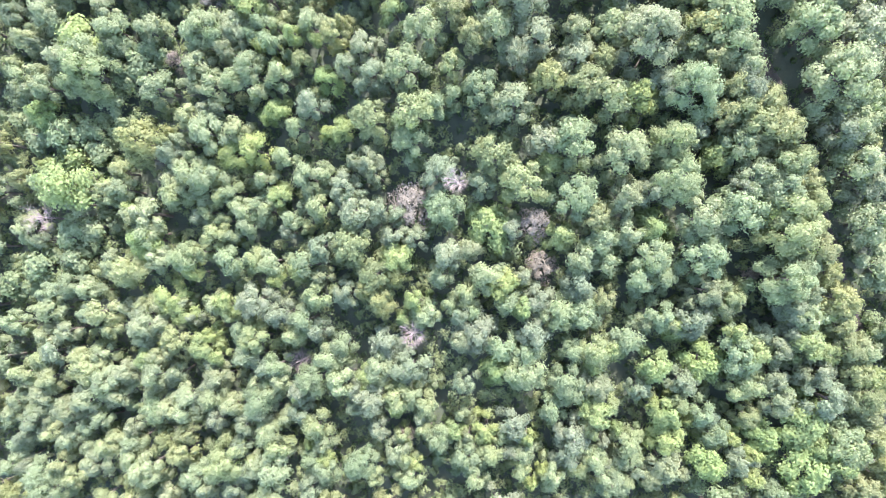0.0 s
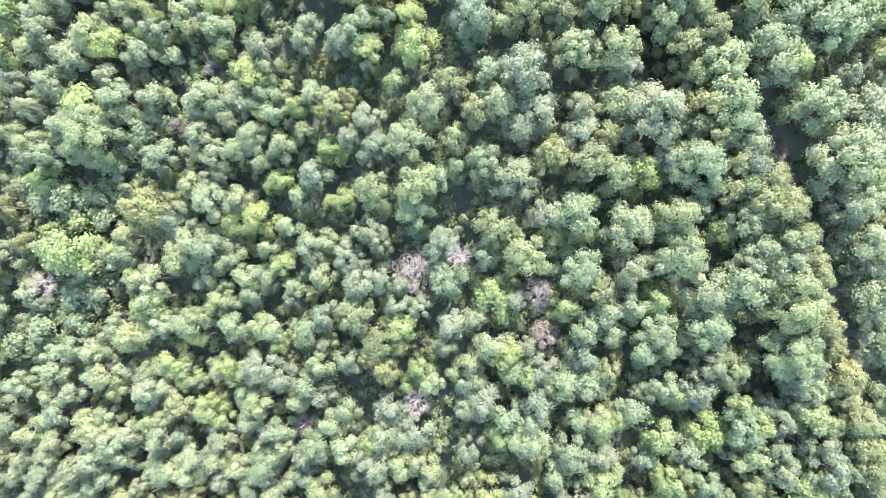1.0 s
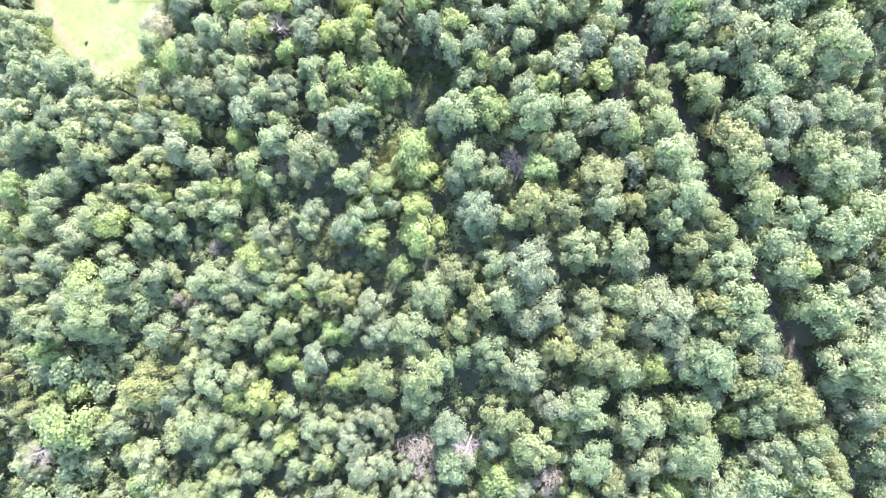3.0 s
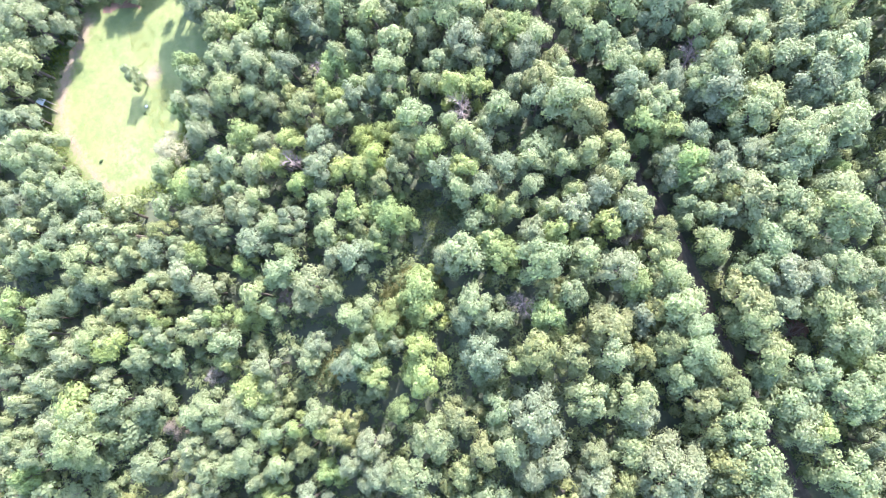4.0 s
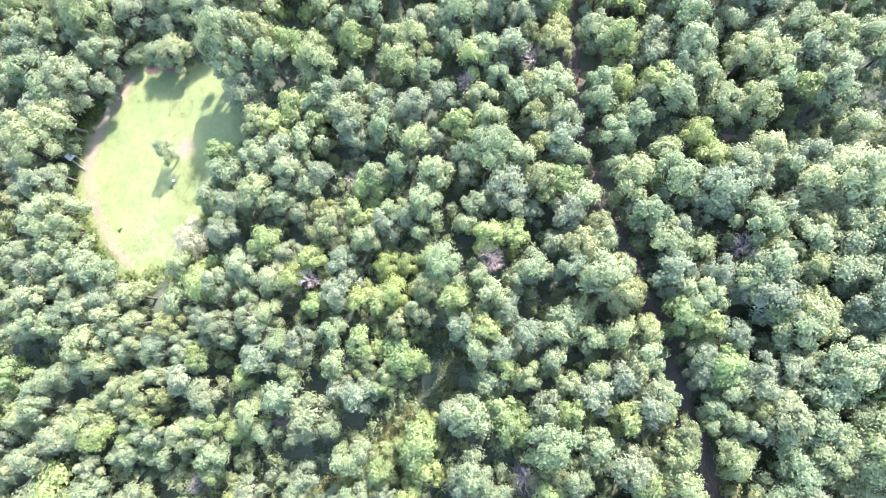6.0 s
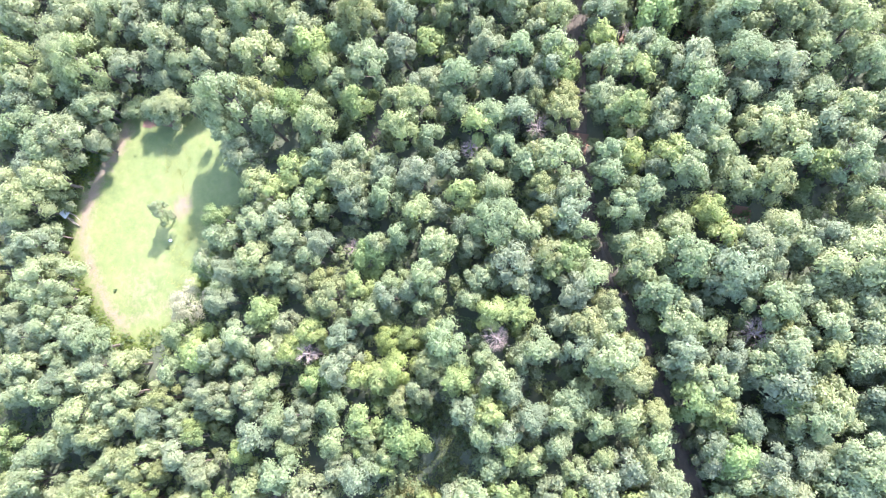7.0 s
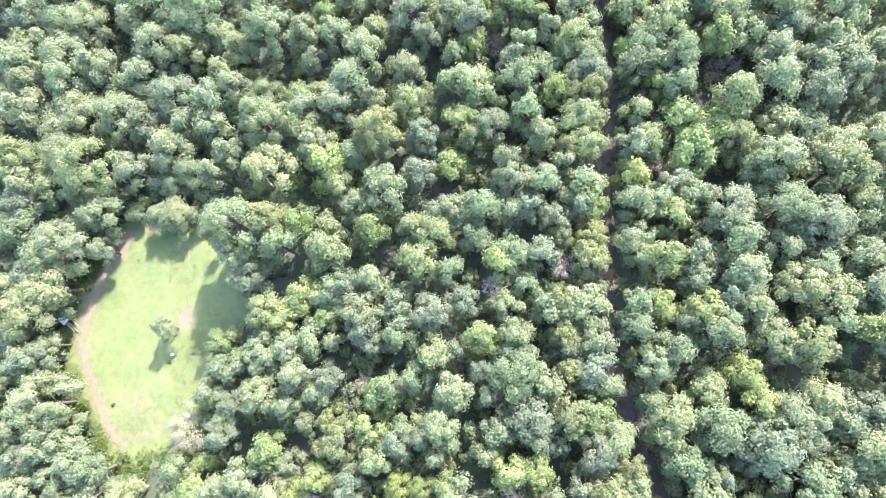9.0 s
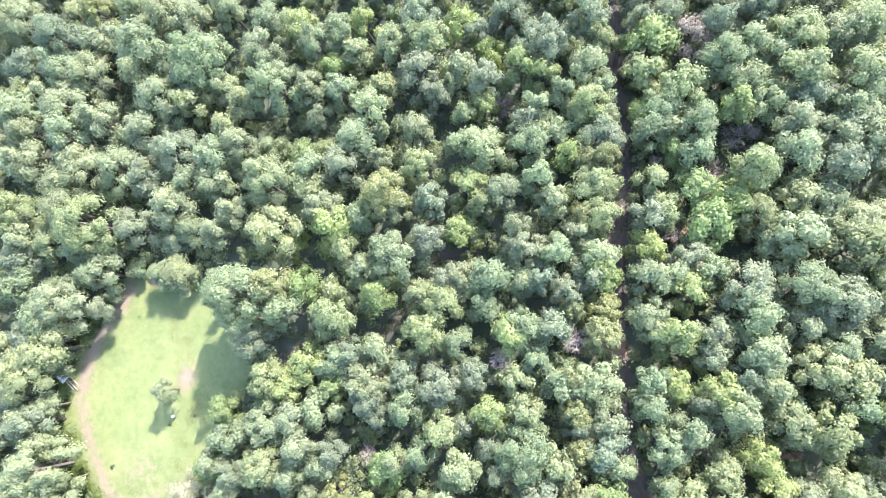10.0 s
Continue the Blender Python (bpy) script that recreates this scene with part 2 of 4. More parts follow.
tagged(patch("meadow", CLEARING, 1.1, clearing_bare, 0.12), "sunlit grass clearing with a worn sandy edge", "clearing", kind="structure")
REDSOIL = plain("red_soil", [(0.25, (0.07, 0.042, 0.03)), (0.55, (0.12, 0.064, 0.047)), (0.8, (0.17, 0.105, 0.08))], 0.9)
bare = patch("bare_soil", [(-64.0, 83.9), (-58.5, 83.6), (-57.5, 84.7), (-63.0, 85.4)], 0.0, lambda x, y, d: 1.0, 0.16)
bare.data.materials[0] = REDSOIL
tagged(bare, "strip of bare reddish soil at the clearing's edge", "soil", kind="structure")
for x, y, q in ((14.8, 82.4, 1.4), (27.6, 38.3, 1.5), (-0.5, 103.0, 1.1), (7.3, 105.0, 1.2), (-4.8, 88.7, 1.3)):
    bare = patch("bare_soil", [(x - q, y - 0.7 * q), (x + q, y - q), (x + 0.9 * q, y + 0.8 * q), (x - 0.7 * q, y + q)], 0.0, lambda x, y, d: 1.0, 0.14)
    bare.data.materials[0] = REDSOIL
    tagged(bare, "small patch of bare reddish soil among trees", "soil", kind="structure")
GLADE = [(-18.6, 45.8), (-13.2, 45.6), (-12.0, 41.0), (-14.6, 38.2), (-20, 34.5), (-28, 29.5), (-29.5, 32), (-22, 38.5)]
tagged(patch("glade", GLADE, -0.2, lambda x, y, d: 0.2, 0.1), "small gap with dry yellowish grass between the trees", "clearing", kind="structure")


# ---- trees ----
def unit(a):
    return a / np.maximum(np.linalg.norm(a, axis=-1, keepdims=True), 1e-9)


def sprays(rng, centres, outward, size, flat=0.25):
    """One small three-cornered spray of leaves at each centre, turned outward and up."""
    n = len(centres)
    normal = unit(outward + np.array([0, 0, flat]) + rng.normal(0, 0.26, (n, 3)))
    a = unit(np.cross(normal, rng.normal(0, 1, (n, 3))))
    b = np.cross(normal, a)
    s = size * rng.uniform(0.6, 1.35, (n, 1))
    c, k = centres, rng.uniform(0.6, 1.0, (n, 1))
    v = np.stack([c + a * s * 0.75, c - a * s * 0.4 + b * s * 0.62 * k, c - a * s * 0.45 - b * s * 0.6 * k], 1)
    return v.reshape(-1, 3)


def ball(rings, sides):
    """The corners and faces of a unit dome, from its peak to a little under its waist."""
    v, f = [(0.0, 0.0, 1.0)], []
    for i in range(1, rings + 1):
        z = math.cos(i / rings * 2.0)
        h = math.sqrt(1 - z * z)
        v += [(h * math.cos((k + 0.5 * (i % 2)) * 2 * math.pi / sides), h * math.sin((k + 0.5 * (i % 2)) * 2 * math.pi / sides), z) for k in range(sides)]
    f += [(0, 1 + k, 1 + (k + 1) % sides) for k in range(sides)]
    for i in range(rings - 1):
        for k in range(sides):
            a_, b_ = 1 + i * sides + k, 1 + i * sides + (k + 1) % sides
            f.append((a_, a_ + sides, b_ + sides, b_))
    return np.array(v), f


DOME_V, DOME_F = ball(3, 7)


def crown_points(rng, r, base, top, domes, puffs, leaves, ragged):
    """A crown of many small upright domes of foliage, each with tufts of sprays on it.
    Returns the sprays' centres, their outward ways, some domes for the limbs, and the leafy masses under the sprays with their outward ways."""
    tall_ = top - base
    C, O, L, MV, MO = [], [], [], [], []
    lop = rng.uniform(0, 6.28)
    for i in range(domes):
        q = r * 0.95 * math.sqrt((i + 0.35) / domes) * rng.uniform(0.88, 1.1) * (1 + 0.14 * ragged * math.cos(i * 2.39996 - lop))
        a = i * 2.39996 + rng.uniform(-0.3, 0.3)
        w = r * 1.22 / math.sqrt(domes) * rng.uniform(0.75, 1.3)
        c_ = min(tall_ * 0.42, w * rng.uniform(1.3, 1.8))
        peak = top - tall_ * (0.58 * (q / r) ** 2 + rng.uniform(0, 0.17 * ragged))
        mid = np.array([q * math.cos(a), q * math.sin(a), peak - c_])
        out = unit(np.array([mid[0], mid[1], 0.6 * r]))
        size = np.array([w, w, c_])
        L.append((*mid, w))
        tufts_ = []
        for k in range(puffs):
            z, b = 1 - 1.3 * (k + 0.4) / puffs, k * 2.39996 + rng.uniform(-0.4, 0.4) + i
            h = math.sqrt(max(0.0, 1 - z * z))
            tufts_.append(unit(np.array([h * math.cos(b), h * math.sin(b), z]) + rng.normal(0, 0.1, 3)))
        tufts_ = np.array(tufts_)

        def relief(d):
            """How far the tufts stand out in the directions d, and which way they lean there."""
            near = d @ tufts_.T
            pick = near.argmax(1)
            return np.clip((near.max(1) - 0.78) / 0.22, 0, 1)[:, None] ** 0.6, d - tufts_[pick]

        d = unit(rng.normal(0, 1, (puffs * leaves, 3)) + np.array([0, 0, 0.45]))
        d = np.where(d[:, 2:] < -0.3, d * np.array([1, 1, -1]), d)
        up, lean = relief(d)
        C.append(mid + d * size * (0.62 + 0.3 * up + 0.44 * (rng.uniform(0, 1, up.shape) ** 1.8 - 0.28)))
        O.append(unit(d + 0.6 * lean + 0.4 * out))
        d = unit(DOME_V + rng.normal(0, 0.1, DOME_V.shape))
        up, lean = relief(d)
        MV.append(mid + d * size * (0.44 + 0.22 * up))
        MO.append(unit(d + 0.6 * lean + 0.4 * out))
    return np.concatenate(C), np.concatenate(O), L[1::2], np.concatenate(MV), np.concatenate(MO)


def tube(bm_v, bm_f, pts, radii, sides=5):
    """A tapered, bent tube through the points, added to the lists of corners and faces."""
    s = len(bm_v)
    for p, r in zip(pts, radii):
        for k in range(sides):
            a = 2 * math.pi * k / sides
            bm_v.append((p[0] + r * math.cos(a), p[1] + r * math.sin(a), p[2] + (0.0 if r < 1e-3 else 0.3 * r * math.sin(a * 2))))
    for i in range(len(pts) - 1):
        for k in range(sides):
            a, b = s + i * sides + k, s + i * sides + (k + 1) % sides
            bm_f.append((a, b, b + sides, a + sides))
    bm_f.append(tuple(s + (len(pts) - 1) * sides + k for k in range(sides)))


def wood(rng, L, height, r0):
    """A trunk with one limb towards every lobe of the crown."""
    v, f = [], []
    bend = rng.normal(0, 0.12, (4, 2))
    bend[0] = 0
    stem = [(bend[i][0], bend[i][1], height * k) for i, k in enumerate((0, 0.3, 0.6, 0.86))]
    tube(v, f, stem, (r0, r0 * 0.75, r0 * 0.5, r0 * 0.15), 6)
    for x, y, z, q in L:
        k = min(0.8, max(0.25, z / height - 0.22))
        tube(v, f, [(0, 0, height * k), (x * 0.42, y * 0.42, height * k * 0.4 + z * 0.6), (x * 0.8, y * 0.8, z)], (r0 * 0.36, r0 * 0.22, r0 * 0.06), 4)
    return v, f


def meshes(name, seed, leaf_mat, r, height, base, domes, puffs, leaves, ragged, size):
    """A crown and a trunk. Thin, ragged crowns are sprays alone; the others have dense leafy masses beneath."""
    rng = np.random.default_rng(seed)
    C, O, L, MV, MO = crown_points(rng, r, base, height, domes, puffs, leaves, ragged)
    v = sprays(rng, C, O, size)
    n, m_ = len(v), len(DOME_V)
    mass = [tuple(n + k * m_ + i for i in f) for k in range(domes) for f in DOME_F]
    if ragged > 1.2:
        MV, MO, mass = MV[:0], MO[:0], []
    cm = bpy.data.meshes.new(name + "_crown")
    cm.from_pydata(v.tolist() + MV.tolist(), [], np.arange(n).reshape(-1, 3).tolist() + mass)
    cm.materials.append(leaf_mat)
    cm.polygons.foreach_set("use_smooth", [True] * len(cm.polygons))
    soft = np.repeat(unit(O + rng.normal(0, 0.38, O.shape)), 3, axis=0)  # sprays shade as the rounded tufts they stand for
    cm.normals_split_custom_set_from_vertices(np.concatenate([soft, MO]).tolist())
    tv, tf = wood(rng, L, height, 0.024 * height)
    tm = bpy.data.meshes.new(name + "_trunk")
    tm.from_pydata(tv, [], tf)
    tm.materials.append(BARK)
    return cm, tm


# kind: leaf, radius, height, crown base, domes, tufts on a dome, sprays in a tuft, raggedness, spray size, number of shapes
KINDS = {
    "pale": (LEAF_PALE, 2.6, 9.2, 1.5, 12, 11, 26, 1.0, 0.185, 8),
    "slim": (LEAF_PALE, 1.9, 7.9, 1.2, 8, 11, 25, 1.0, 0.185, 8),
    "grey": (LEAF_GREY, 2.5, 9.0, 1.3, 14, 10, 24, 0.9, 0.185, 6),
    "olive": (LEAF_OLIVE, 2.5, 9.0, 1.2, 16, 10, 21, 0.8, 0.185, 5),
    "bright": (LEAF_LIME, 2.2, 7.0, 1.2, 10, 11, 26, 1.0, 0.185, 5),
    "fresh": (LEAF_FRESH, 1.9, 7.6, 1.1, 9, 11, 24, 1.05, 0.18, 5),
    "slim_grey": (LEAF_GREY, 1.9, 7.9, 1.1, 10, 10, 23, 0.95, 0.175, 5),
    "slim_silver": (LEAF_SILVER_HAZE, 1.8, 7.4, 1.1, 9, 11, 24, 1.0, 0.18, 5),
    "young": (LEAF_PALE, 1.3, 4.2, 0.6, 5, 10, 22, 1.0, 0.185, 5),
    "withered": (LEAF_DRY, 1.8, 5.6, 1.6, 12, 7, 26, 1.25, 0.13, 3),
    "silver": (LEAF_SILVER_HAZE, 2.5, 9.0, 1.3, 13, 11, 25, 1.0, 0.185, 6),
    "silver_big": (LEAF_SILVER_HAZE, 3.6, 11.0, 1.7, 20, 11, 29, 1.05, 0.185, 4),
    "faded": (LEAF_FADED, 2.6, 6.4, 1.4, 20, 7, 34, 1.25, 0.12, 1),
    "pale_big": (LEAF_PALE, 3.6, 11.0, 1.8, 20, 11, 29, 1.1, 0.185, 5),
    "grey_big": (LEAF_GREY, 3.6, 11.0, 1.6, 22, 11, 27, 1.0, 0.185, 4),
    "olive_big": (LEAF_OLIVE, 3.4, 10.5, 1.5, 22, 11, 27, 0.9, 0.185, 3),
}
SHAPES = {k: [meshes(k, 100 * i + 7 * n, *KINDS[k][:-1]) for n in range(KINDS[k][-1])] for i, k in enumerate(KINDS)}
LABELS = {
    "pale": ("broad_tree", "broad-leaved tree with a wide pale green crown", "wide-crowned trees of the wood"),
    "slim": ("slim_tree", "slim broad-leaved tree with a pale green crown", "slim trees of the wood"),
    "fresh": ("fresh_green_tree", "slim broad-leaved tree with a fresh yellow-green crown", "fresh green trees of the wood"),
    "slim_grey": ("slim_grey_tree", "slim tree with a dense grey-green crown", "slim grey-green trees of the wood"),
    "slim_silver": ("slim_silver_haze_tree", "slim tree with a silvery-green crown, paled for haze", "slim silvery trees of the wood"),
    "grey": ("grey_tree", "tree with a dense grey-green crown", "grey-green trees of the wood"),
    "olive": ("olive_tree", "tree with a finely textured olive-green crown", "olive-green trees of the wood"),
    "bright": ("bright_tree", "tree with a bright yellow-green crown", "bright green trees of the wood"),
    "young": ("young_tree", "low young tree with a small light-green crown", "young trees of the wood"),
    "silver": ("silver_haze_tree", "tree with a silvery-green crown, paled for haze", "silvery trees of the wood"),
    "faded": ("faded_tree", "fading tree with a wispy pale grey crown", "withering trees of the wood"),
    "withered": ("withered_tree", "withering tree with a thin pinkish-brown crown", "withering trees of the wood"),
}
dice = random.Random(11)


def tall(x, y):
    """The trees by one corner of the clearing and beyond the hollow outgrow the rest; those on its north edge are low."""
    low = 1 - 0.45 * math.exp(-(x + 59) ** 2 / 40 - (y - 87) ** 2 / 18)
    return low + 0.62 * math.exp(-((x + 46.5) ** 2 + (y - 86.0) ** 2) / 22) + 0.3 * math.exp(-((x + 12) ** 2 + (y - 58) ** 2) / 30)


# bare trees: x, y, spread and the height of the top above the datum
DEAD = [(-9.8, 63.6, 1.7, 7.2), (16.2, 69.2, 1.9, 5.4), (-30.6, 57.9, 1.4, 6.4), (-9.3, 88.6, 1.6, 5.8), (-67.7, 4.4, 2.6, -0.2), (-8.8, 8.0, 1.7, 3.3), (-31.5, -15.4, 2.0, -5.2),
        (-15.2, -10.9, 1.9, -2.6), (-2.6, 41.0, 1.9, 3.2), (26.7, 38.2, 1.9, -0.6), (1.8, 110.2, 1.6, 3.2), (10.2, 48.9, 0.9, 1.8),
        (-16.7, 84.9, 1.3, 5.4), (-28.9, 71.1, 1.3, 3.4)]


def beside(x, y, line, least):
    """The place x, y, moved off a line as far as least, to the side on which it lies."""
    best = None
    for (x0, y0), (x1, y1) in zip(line, line[1:]):
        ux, uy = x1 - x0, y1 - y0
        k = min(1, max(0, ((x - x0) * ux + (y - y0) * uy) / (ux * ux + uy * uy)))
        dx, dy = x - x0 - k * ux, y - y0 - k * uy
        if best is None or math.hypot(dx, dy) < best[0]:
            best = math.hypot(dx, dy), dx, dy
    d, dx, dy = best
    if d >= least:
        return x, y
    d = max(d, 1e-3)
    return x + dx / d * (least - d), y + dy / d * (least - d)


def plant(kind, x, y, r, h=None):
    """One tree on the ground at x, y, with a crown about r metres in radius."""
    x, y = beside(x, y, TRACK, 0.35 + 0.8 * r)
    x, y = beside(x, y, PATH, 0.3 + 0.8 * r)
    for a, b, q, _ in DEAD:
        x, y = beside(x, y, [(a, b), (a - 0.05 * q, b - 0.35 * q)], 0.62 * q + 0.8 * r)
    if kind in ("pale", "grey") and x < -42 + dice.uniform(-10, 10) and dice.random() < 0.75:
        kind = "silver"  # west side: pale silvery trees, with haze in the leaf colour too
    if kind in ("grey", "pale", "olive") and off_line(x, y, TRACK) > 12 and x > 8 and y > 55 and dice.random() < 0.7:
        kind = "silver"  # beyond the track: the paler leaf colour imitates haze from sun glare
    if kind == "pale" and r < 2.3:
        kind = dice.choice(("slim", "slim", "fresh", "slim_grey"))
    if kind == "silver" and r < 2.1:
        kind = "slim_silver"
    form = kind + "_big" if r > 3.05 and kind + "_big" in KINDS else kind
    R0, H0 = KINDS[form][1], KINDS[form][2]
    h = (h or {"young": 2.2 + 1.6 * r, "withered": 3 + 1.3 * r, "bright": 3.4 + 1.65 * r}.get(kind, 4.4 + 1.85 * r) * tall(x, y)) * dice.uniform(0.9, 1.12)
    m = pose(x, y, lie(x, y) - 0.05, dice.uniform(-4, 4), dice.uniform(-4, 4), dice.uniform(0, 360)) @ Matrix.Diagonal((1.04 * r / R0, 1.04 * r / R0 * dice.uniform(0.88, 1.14), h / H0, 1))
    name, label, group = LABELS[kind]
    root = tagged(new(name), label, "tree", group)
    crown, trunk = SHAPES[form][dice.randrange(len(SHAPES[form]))]
    for part_name, me in (("trunk", trunk), ("crown", crown)):
        new(part_name, me).parent = root
    root.matrix_basis = m
    take(x, y, r)
    return root


def stand(kind, places):
    """Trees of one kind; where the wood is young and close, in the south and west, a wide crown is a clump of three trees."""
    for x, y, r in places:
        if r < 2.25 or kind in ("young", "withered", "bright") or (x > -16 and y > -4) or y > 66:
            plant(kind, x, y, r)
            continue
        a = dice.uniform(0, 6.28)
        main = dice.uniform(0.62, 0.84)
        for k, (off, q) in enumerate(((0.95 - main, main), (0.62, dice.uniform(0.42, 0.6)), (0.66, dice.uniform(0.36, 0.55)))):
            plant(kind, x + off * r * math.cos(a + 2.1 * k), y + off * r * math.sin(a + 2.1 * k), q * r, (4.0 + 1.6 * r) * (0.62 + 0.45 * q) * tall(x, y))


def dead_tree(x, y, r, peak):
    """A bare, bleached tree: a short stem whose limbs spread like spokes, each with a few twigs."""
    rng = np.random.default_rng(int(abs(x * 31 + y * 17) * 10))
    z0 = lie(x, y)
    top = peak - z0 - 0.6
    root = tagged(new("dead_tree"), "bare dead tree with bleached spreading branches", "dead tree", "dead trees of the wood")
    root.matrix_basis = pose(x, y, z0 - 0.05, 0, 0, rng.uniform(0, 360))
    v, f = [], []
    tube(v, f, [(0, 0, 0), (0.08, 0.03, top * 0.5), (0, 0, top), (0.1, 0.05, top + 0.9)], (0.16, 0.13, 0.1, 0.03), 7)
    mesh_object("trunk", v, f, DEADWOOD, root)
    for i in range(36):
        a = i * 2.4 + rng.uniform(-0.3, 0.3)
        n = r * rng.uniform(0.35, 1.1)
        start, rise = top * rng.uniform(0.55, 1.0), rng.uniform(-0.3, 1.5)
        v, f = [], []
        mid = (0.55 * n * math.cos(a), 0.55 * n * math.sin(a), start + rise * 0.6)
        end = (n * math.cos(a + 0.15), n * math.sin(a + 0.15), start + rise)
        tube(v, f, [(0, 0, start), mid, end], (0.03, 0.02, 0.009), 4)
        for w in (-1.1, -0.75, -0.4, 0.3, 0.6, 0.95):
            tube(v, f, [mid, (mid[0] + 0.42 * n * math.cos(a + w), mid[1] + 0.42 * n * math.sin(a + w), mid[2] + rng.uniform(0.1, 0.6))], (0.013, 0.007), 4)
        mesh_object("branch", v, f, DEADWOOD, root)
    take(x, y, r * 0.7)


TAKEN = {}


def free(x, y, r):
    for i in range(int(x // 4) - 2, int(x // 4) + 3):
        for j in range(int(y // 4) - 2, int(y // 4) + 3):
            for a, b, q in TAKEN.get((i, j), ()):
                if math.hypot(a - x, b - y) < (q + r) * 0.8:
                    return False
    return True


def take(x, y, r):
    TAKEN.setdefault((int(x // 4), int(y // 4)), []).append((x, y, r))


def wooded(x, y, r):
    """Whether trees grow here: not in the clearing, on the track or in the gap."""
    if off_line(x, y, TRACK) < 1.3 + 1.0 * r or inside(x, y, CLEARING) or inside(x, y, GAP) or inside(x, y, DIP) or (inside(x, y, GLADE) and r > 1.0):
        return False
    return off_line(x, y, PATH) > 0.5 + 0.8 * r and off_line(x, y, CLEARING, True) > 0.9 + 0.9 * r


# ---- the trees that can be told apart, stand by stand: x, y and crown radius in metres ----
stand("pale", [(-71.6, -33.7, 3.8), (-63.2, -30.2, 3.5), (-55.4, -31.5, 3.4), (-29.3, -31.0, 3.4), (-16.4, -30.6, 2.4), (1.3, -30.3, 2.4), (10.5, -30.3, 2.3), (-59.3, -18.9, 3.3), (-57.7, -27.5, 2.4), (-52.8, -22.3, 3.2),
               (-47.7, -21.3, 3.1), (-43.2, -21.8, 3.4), (-41.0, -29.4, 3.9), (-36.8, -20.8, 3.1), (-35.6, -29.8, 3.4), (-32.0, -22.3, 2.6), (-28.8, -27.5, 2.3), (-28.8, -24.0, 2.0), (-22.3, -29.2, 2.8), (-17.8, -26.8, 2.4),
               (-17.4, -19.7, 2.7), (-14.6, -21.2, 2.3), (-12.5, -25.0, 2.3), (-9.5, -23.7, 2.3), (-7.2, -27.9, 3.5), (-6.2, -23.6, 1.9), (-2.5, -23.3, 3.0), (-1.5, -26.8, 2.7), (2.7, -20.6, 1.9), (4.1, -27.6, 3.0)])
stand("pale", [(5.5, -23.9, 2.7), (8.2, -20.5, 2.9), (8.3, -26.5, 2.5), (11.7, -24.2, 2.5), (12.5, -27.5, 2.4), (16.5, -23.7, 2.2), (16.6, -20.3, 2.7), (21.0, -21.0, 2.4), (23.0, -23.0, 2.6), (26.5, -26.9, 2.5),
               (29.5, -18.3, 2.0), (36.8, -23.5, 3.4), (37.0, -26.1, 3.0), (-68.8, -14.7, 3.2), (-68.7, -8.2, 3.1), (-62.5, -16.5, 3.3), (-59.9, -9.2, 3.2), (-54.5, -8.5, 2.5), (-54.1, -15.8, 2.0), (-51.5, -17.0, 3.1),
               (-49.1, -6.5, 2.1), (-47.8, -8.7, 2.4), (-44.5, -13.3, 2.9), (-43.5, -17.7, 2.6), (-41.1, -7.8, 2.4), (-37.7, -12.6, 3.2), (-35.9, -17.3, 2.8), (-33.4, -8.9, 2.0), (-30.7, -17.3, 3.5), (-29.7, -10.2, 3.2)])
stand("pale", [(-27.7, -6.5, 2.1), (-26.6, -14.8, 2.2), (-25.1, -12.6, 1.9), (-24.8, -17.1, 2.2), (-21.9, -17.1, 1.7), (-19.7, -15.8, 2.1), (-19.2, -12.7, 2.2), (-15.9, -15.2, 2.2), (-14.5, -8.4, 2.7), (-8.4, -6.9, 2.7),
               (-3.6, -12.6, 2.2), (-0.8, -15.2, 3.2), (0.3, -6.8, 2.8), (0.3, -10.8, 2.0), (3.3, -8.2, 2.0), (5.1, -12.9, 1.6), (6.0, -7.9, 2.0), (8.0, -12.9, 3.0), (8.2, -17.5, 2.1), (11.5, -11.0, 2.1),
               (15.2, -8.7, 2.8), (15.2, -14.4, 2.1), (18.4, -16.5, 1.9), (19.3, -9.1, 2.2), (24.6, -11.8, 3.4), (25.2, -16.1, 2.7), (30.2, -15.9, 2.8), (32.3, -8.4, 3.5), (32.8, -10.9, 3.5), (40.3, -10.4, 2.9)])
stand("pale", [(42.1, -15.3, 3.3), (-69.7, 2.8, 2.4), (-65.1, -5.5, 2.1), (-58.3, -2.6, 2.3), (-54.1, -3.0, 2.2), (-51.6, 4.2, 3.0), (-50.2, -1.1, 2.6), (-45.8, -1.4, 2.9), (-43.0, 5.2, 2.4), (-41.0, 2.3, 2.4),
               (-40.0, -1.4, 2.0), (-36.6, 4.4, 2.7), (-34.7, -2.1, 2.9), (-30.8, 3.0, 2.3), (-28.6, -2.5, 2.8), (-16.9, -1.3, 2.1), (-10.7, 4.9, 2.1), (-10.1, -0.6, 2.1), (-8.0, 0.1, 1.7), (-5.2, -3.1, 2.1),
               (-2.8, -4.7, 2.8), (-2.5, 2.1, 1.4), (3.3, 1.4, 1.7), (5.9, -1.3, 2.1), (6.0, -4.7, 2.1), (8.5, 1.1, 2.1), (9.0, -2.0, 1.6), (11.5, 2.1, 2.1), (12.6, -4.0, 2.0), (14.3, -0.6, 2.5)])
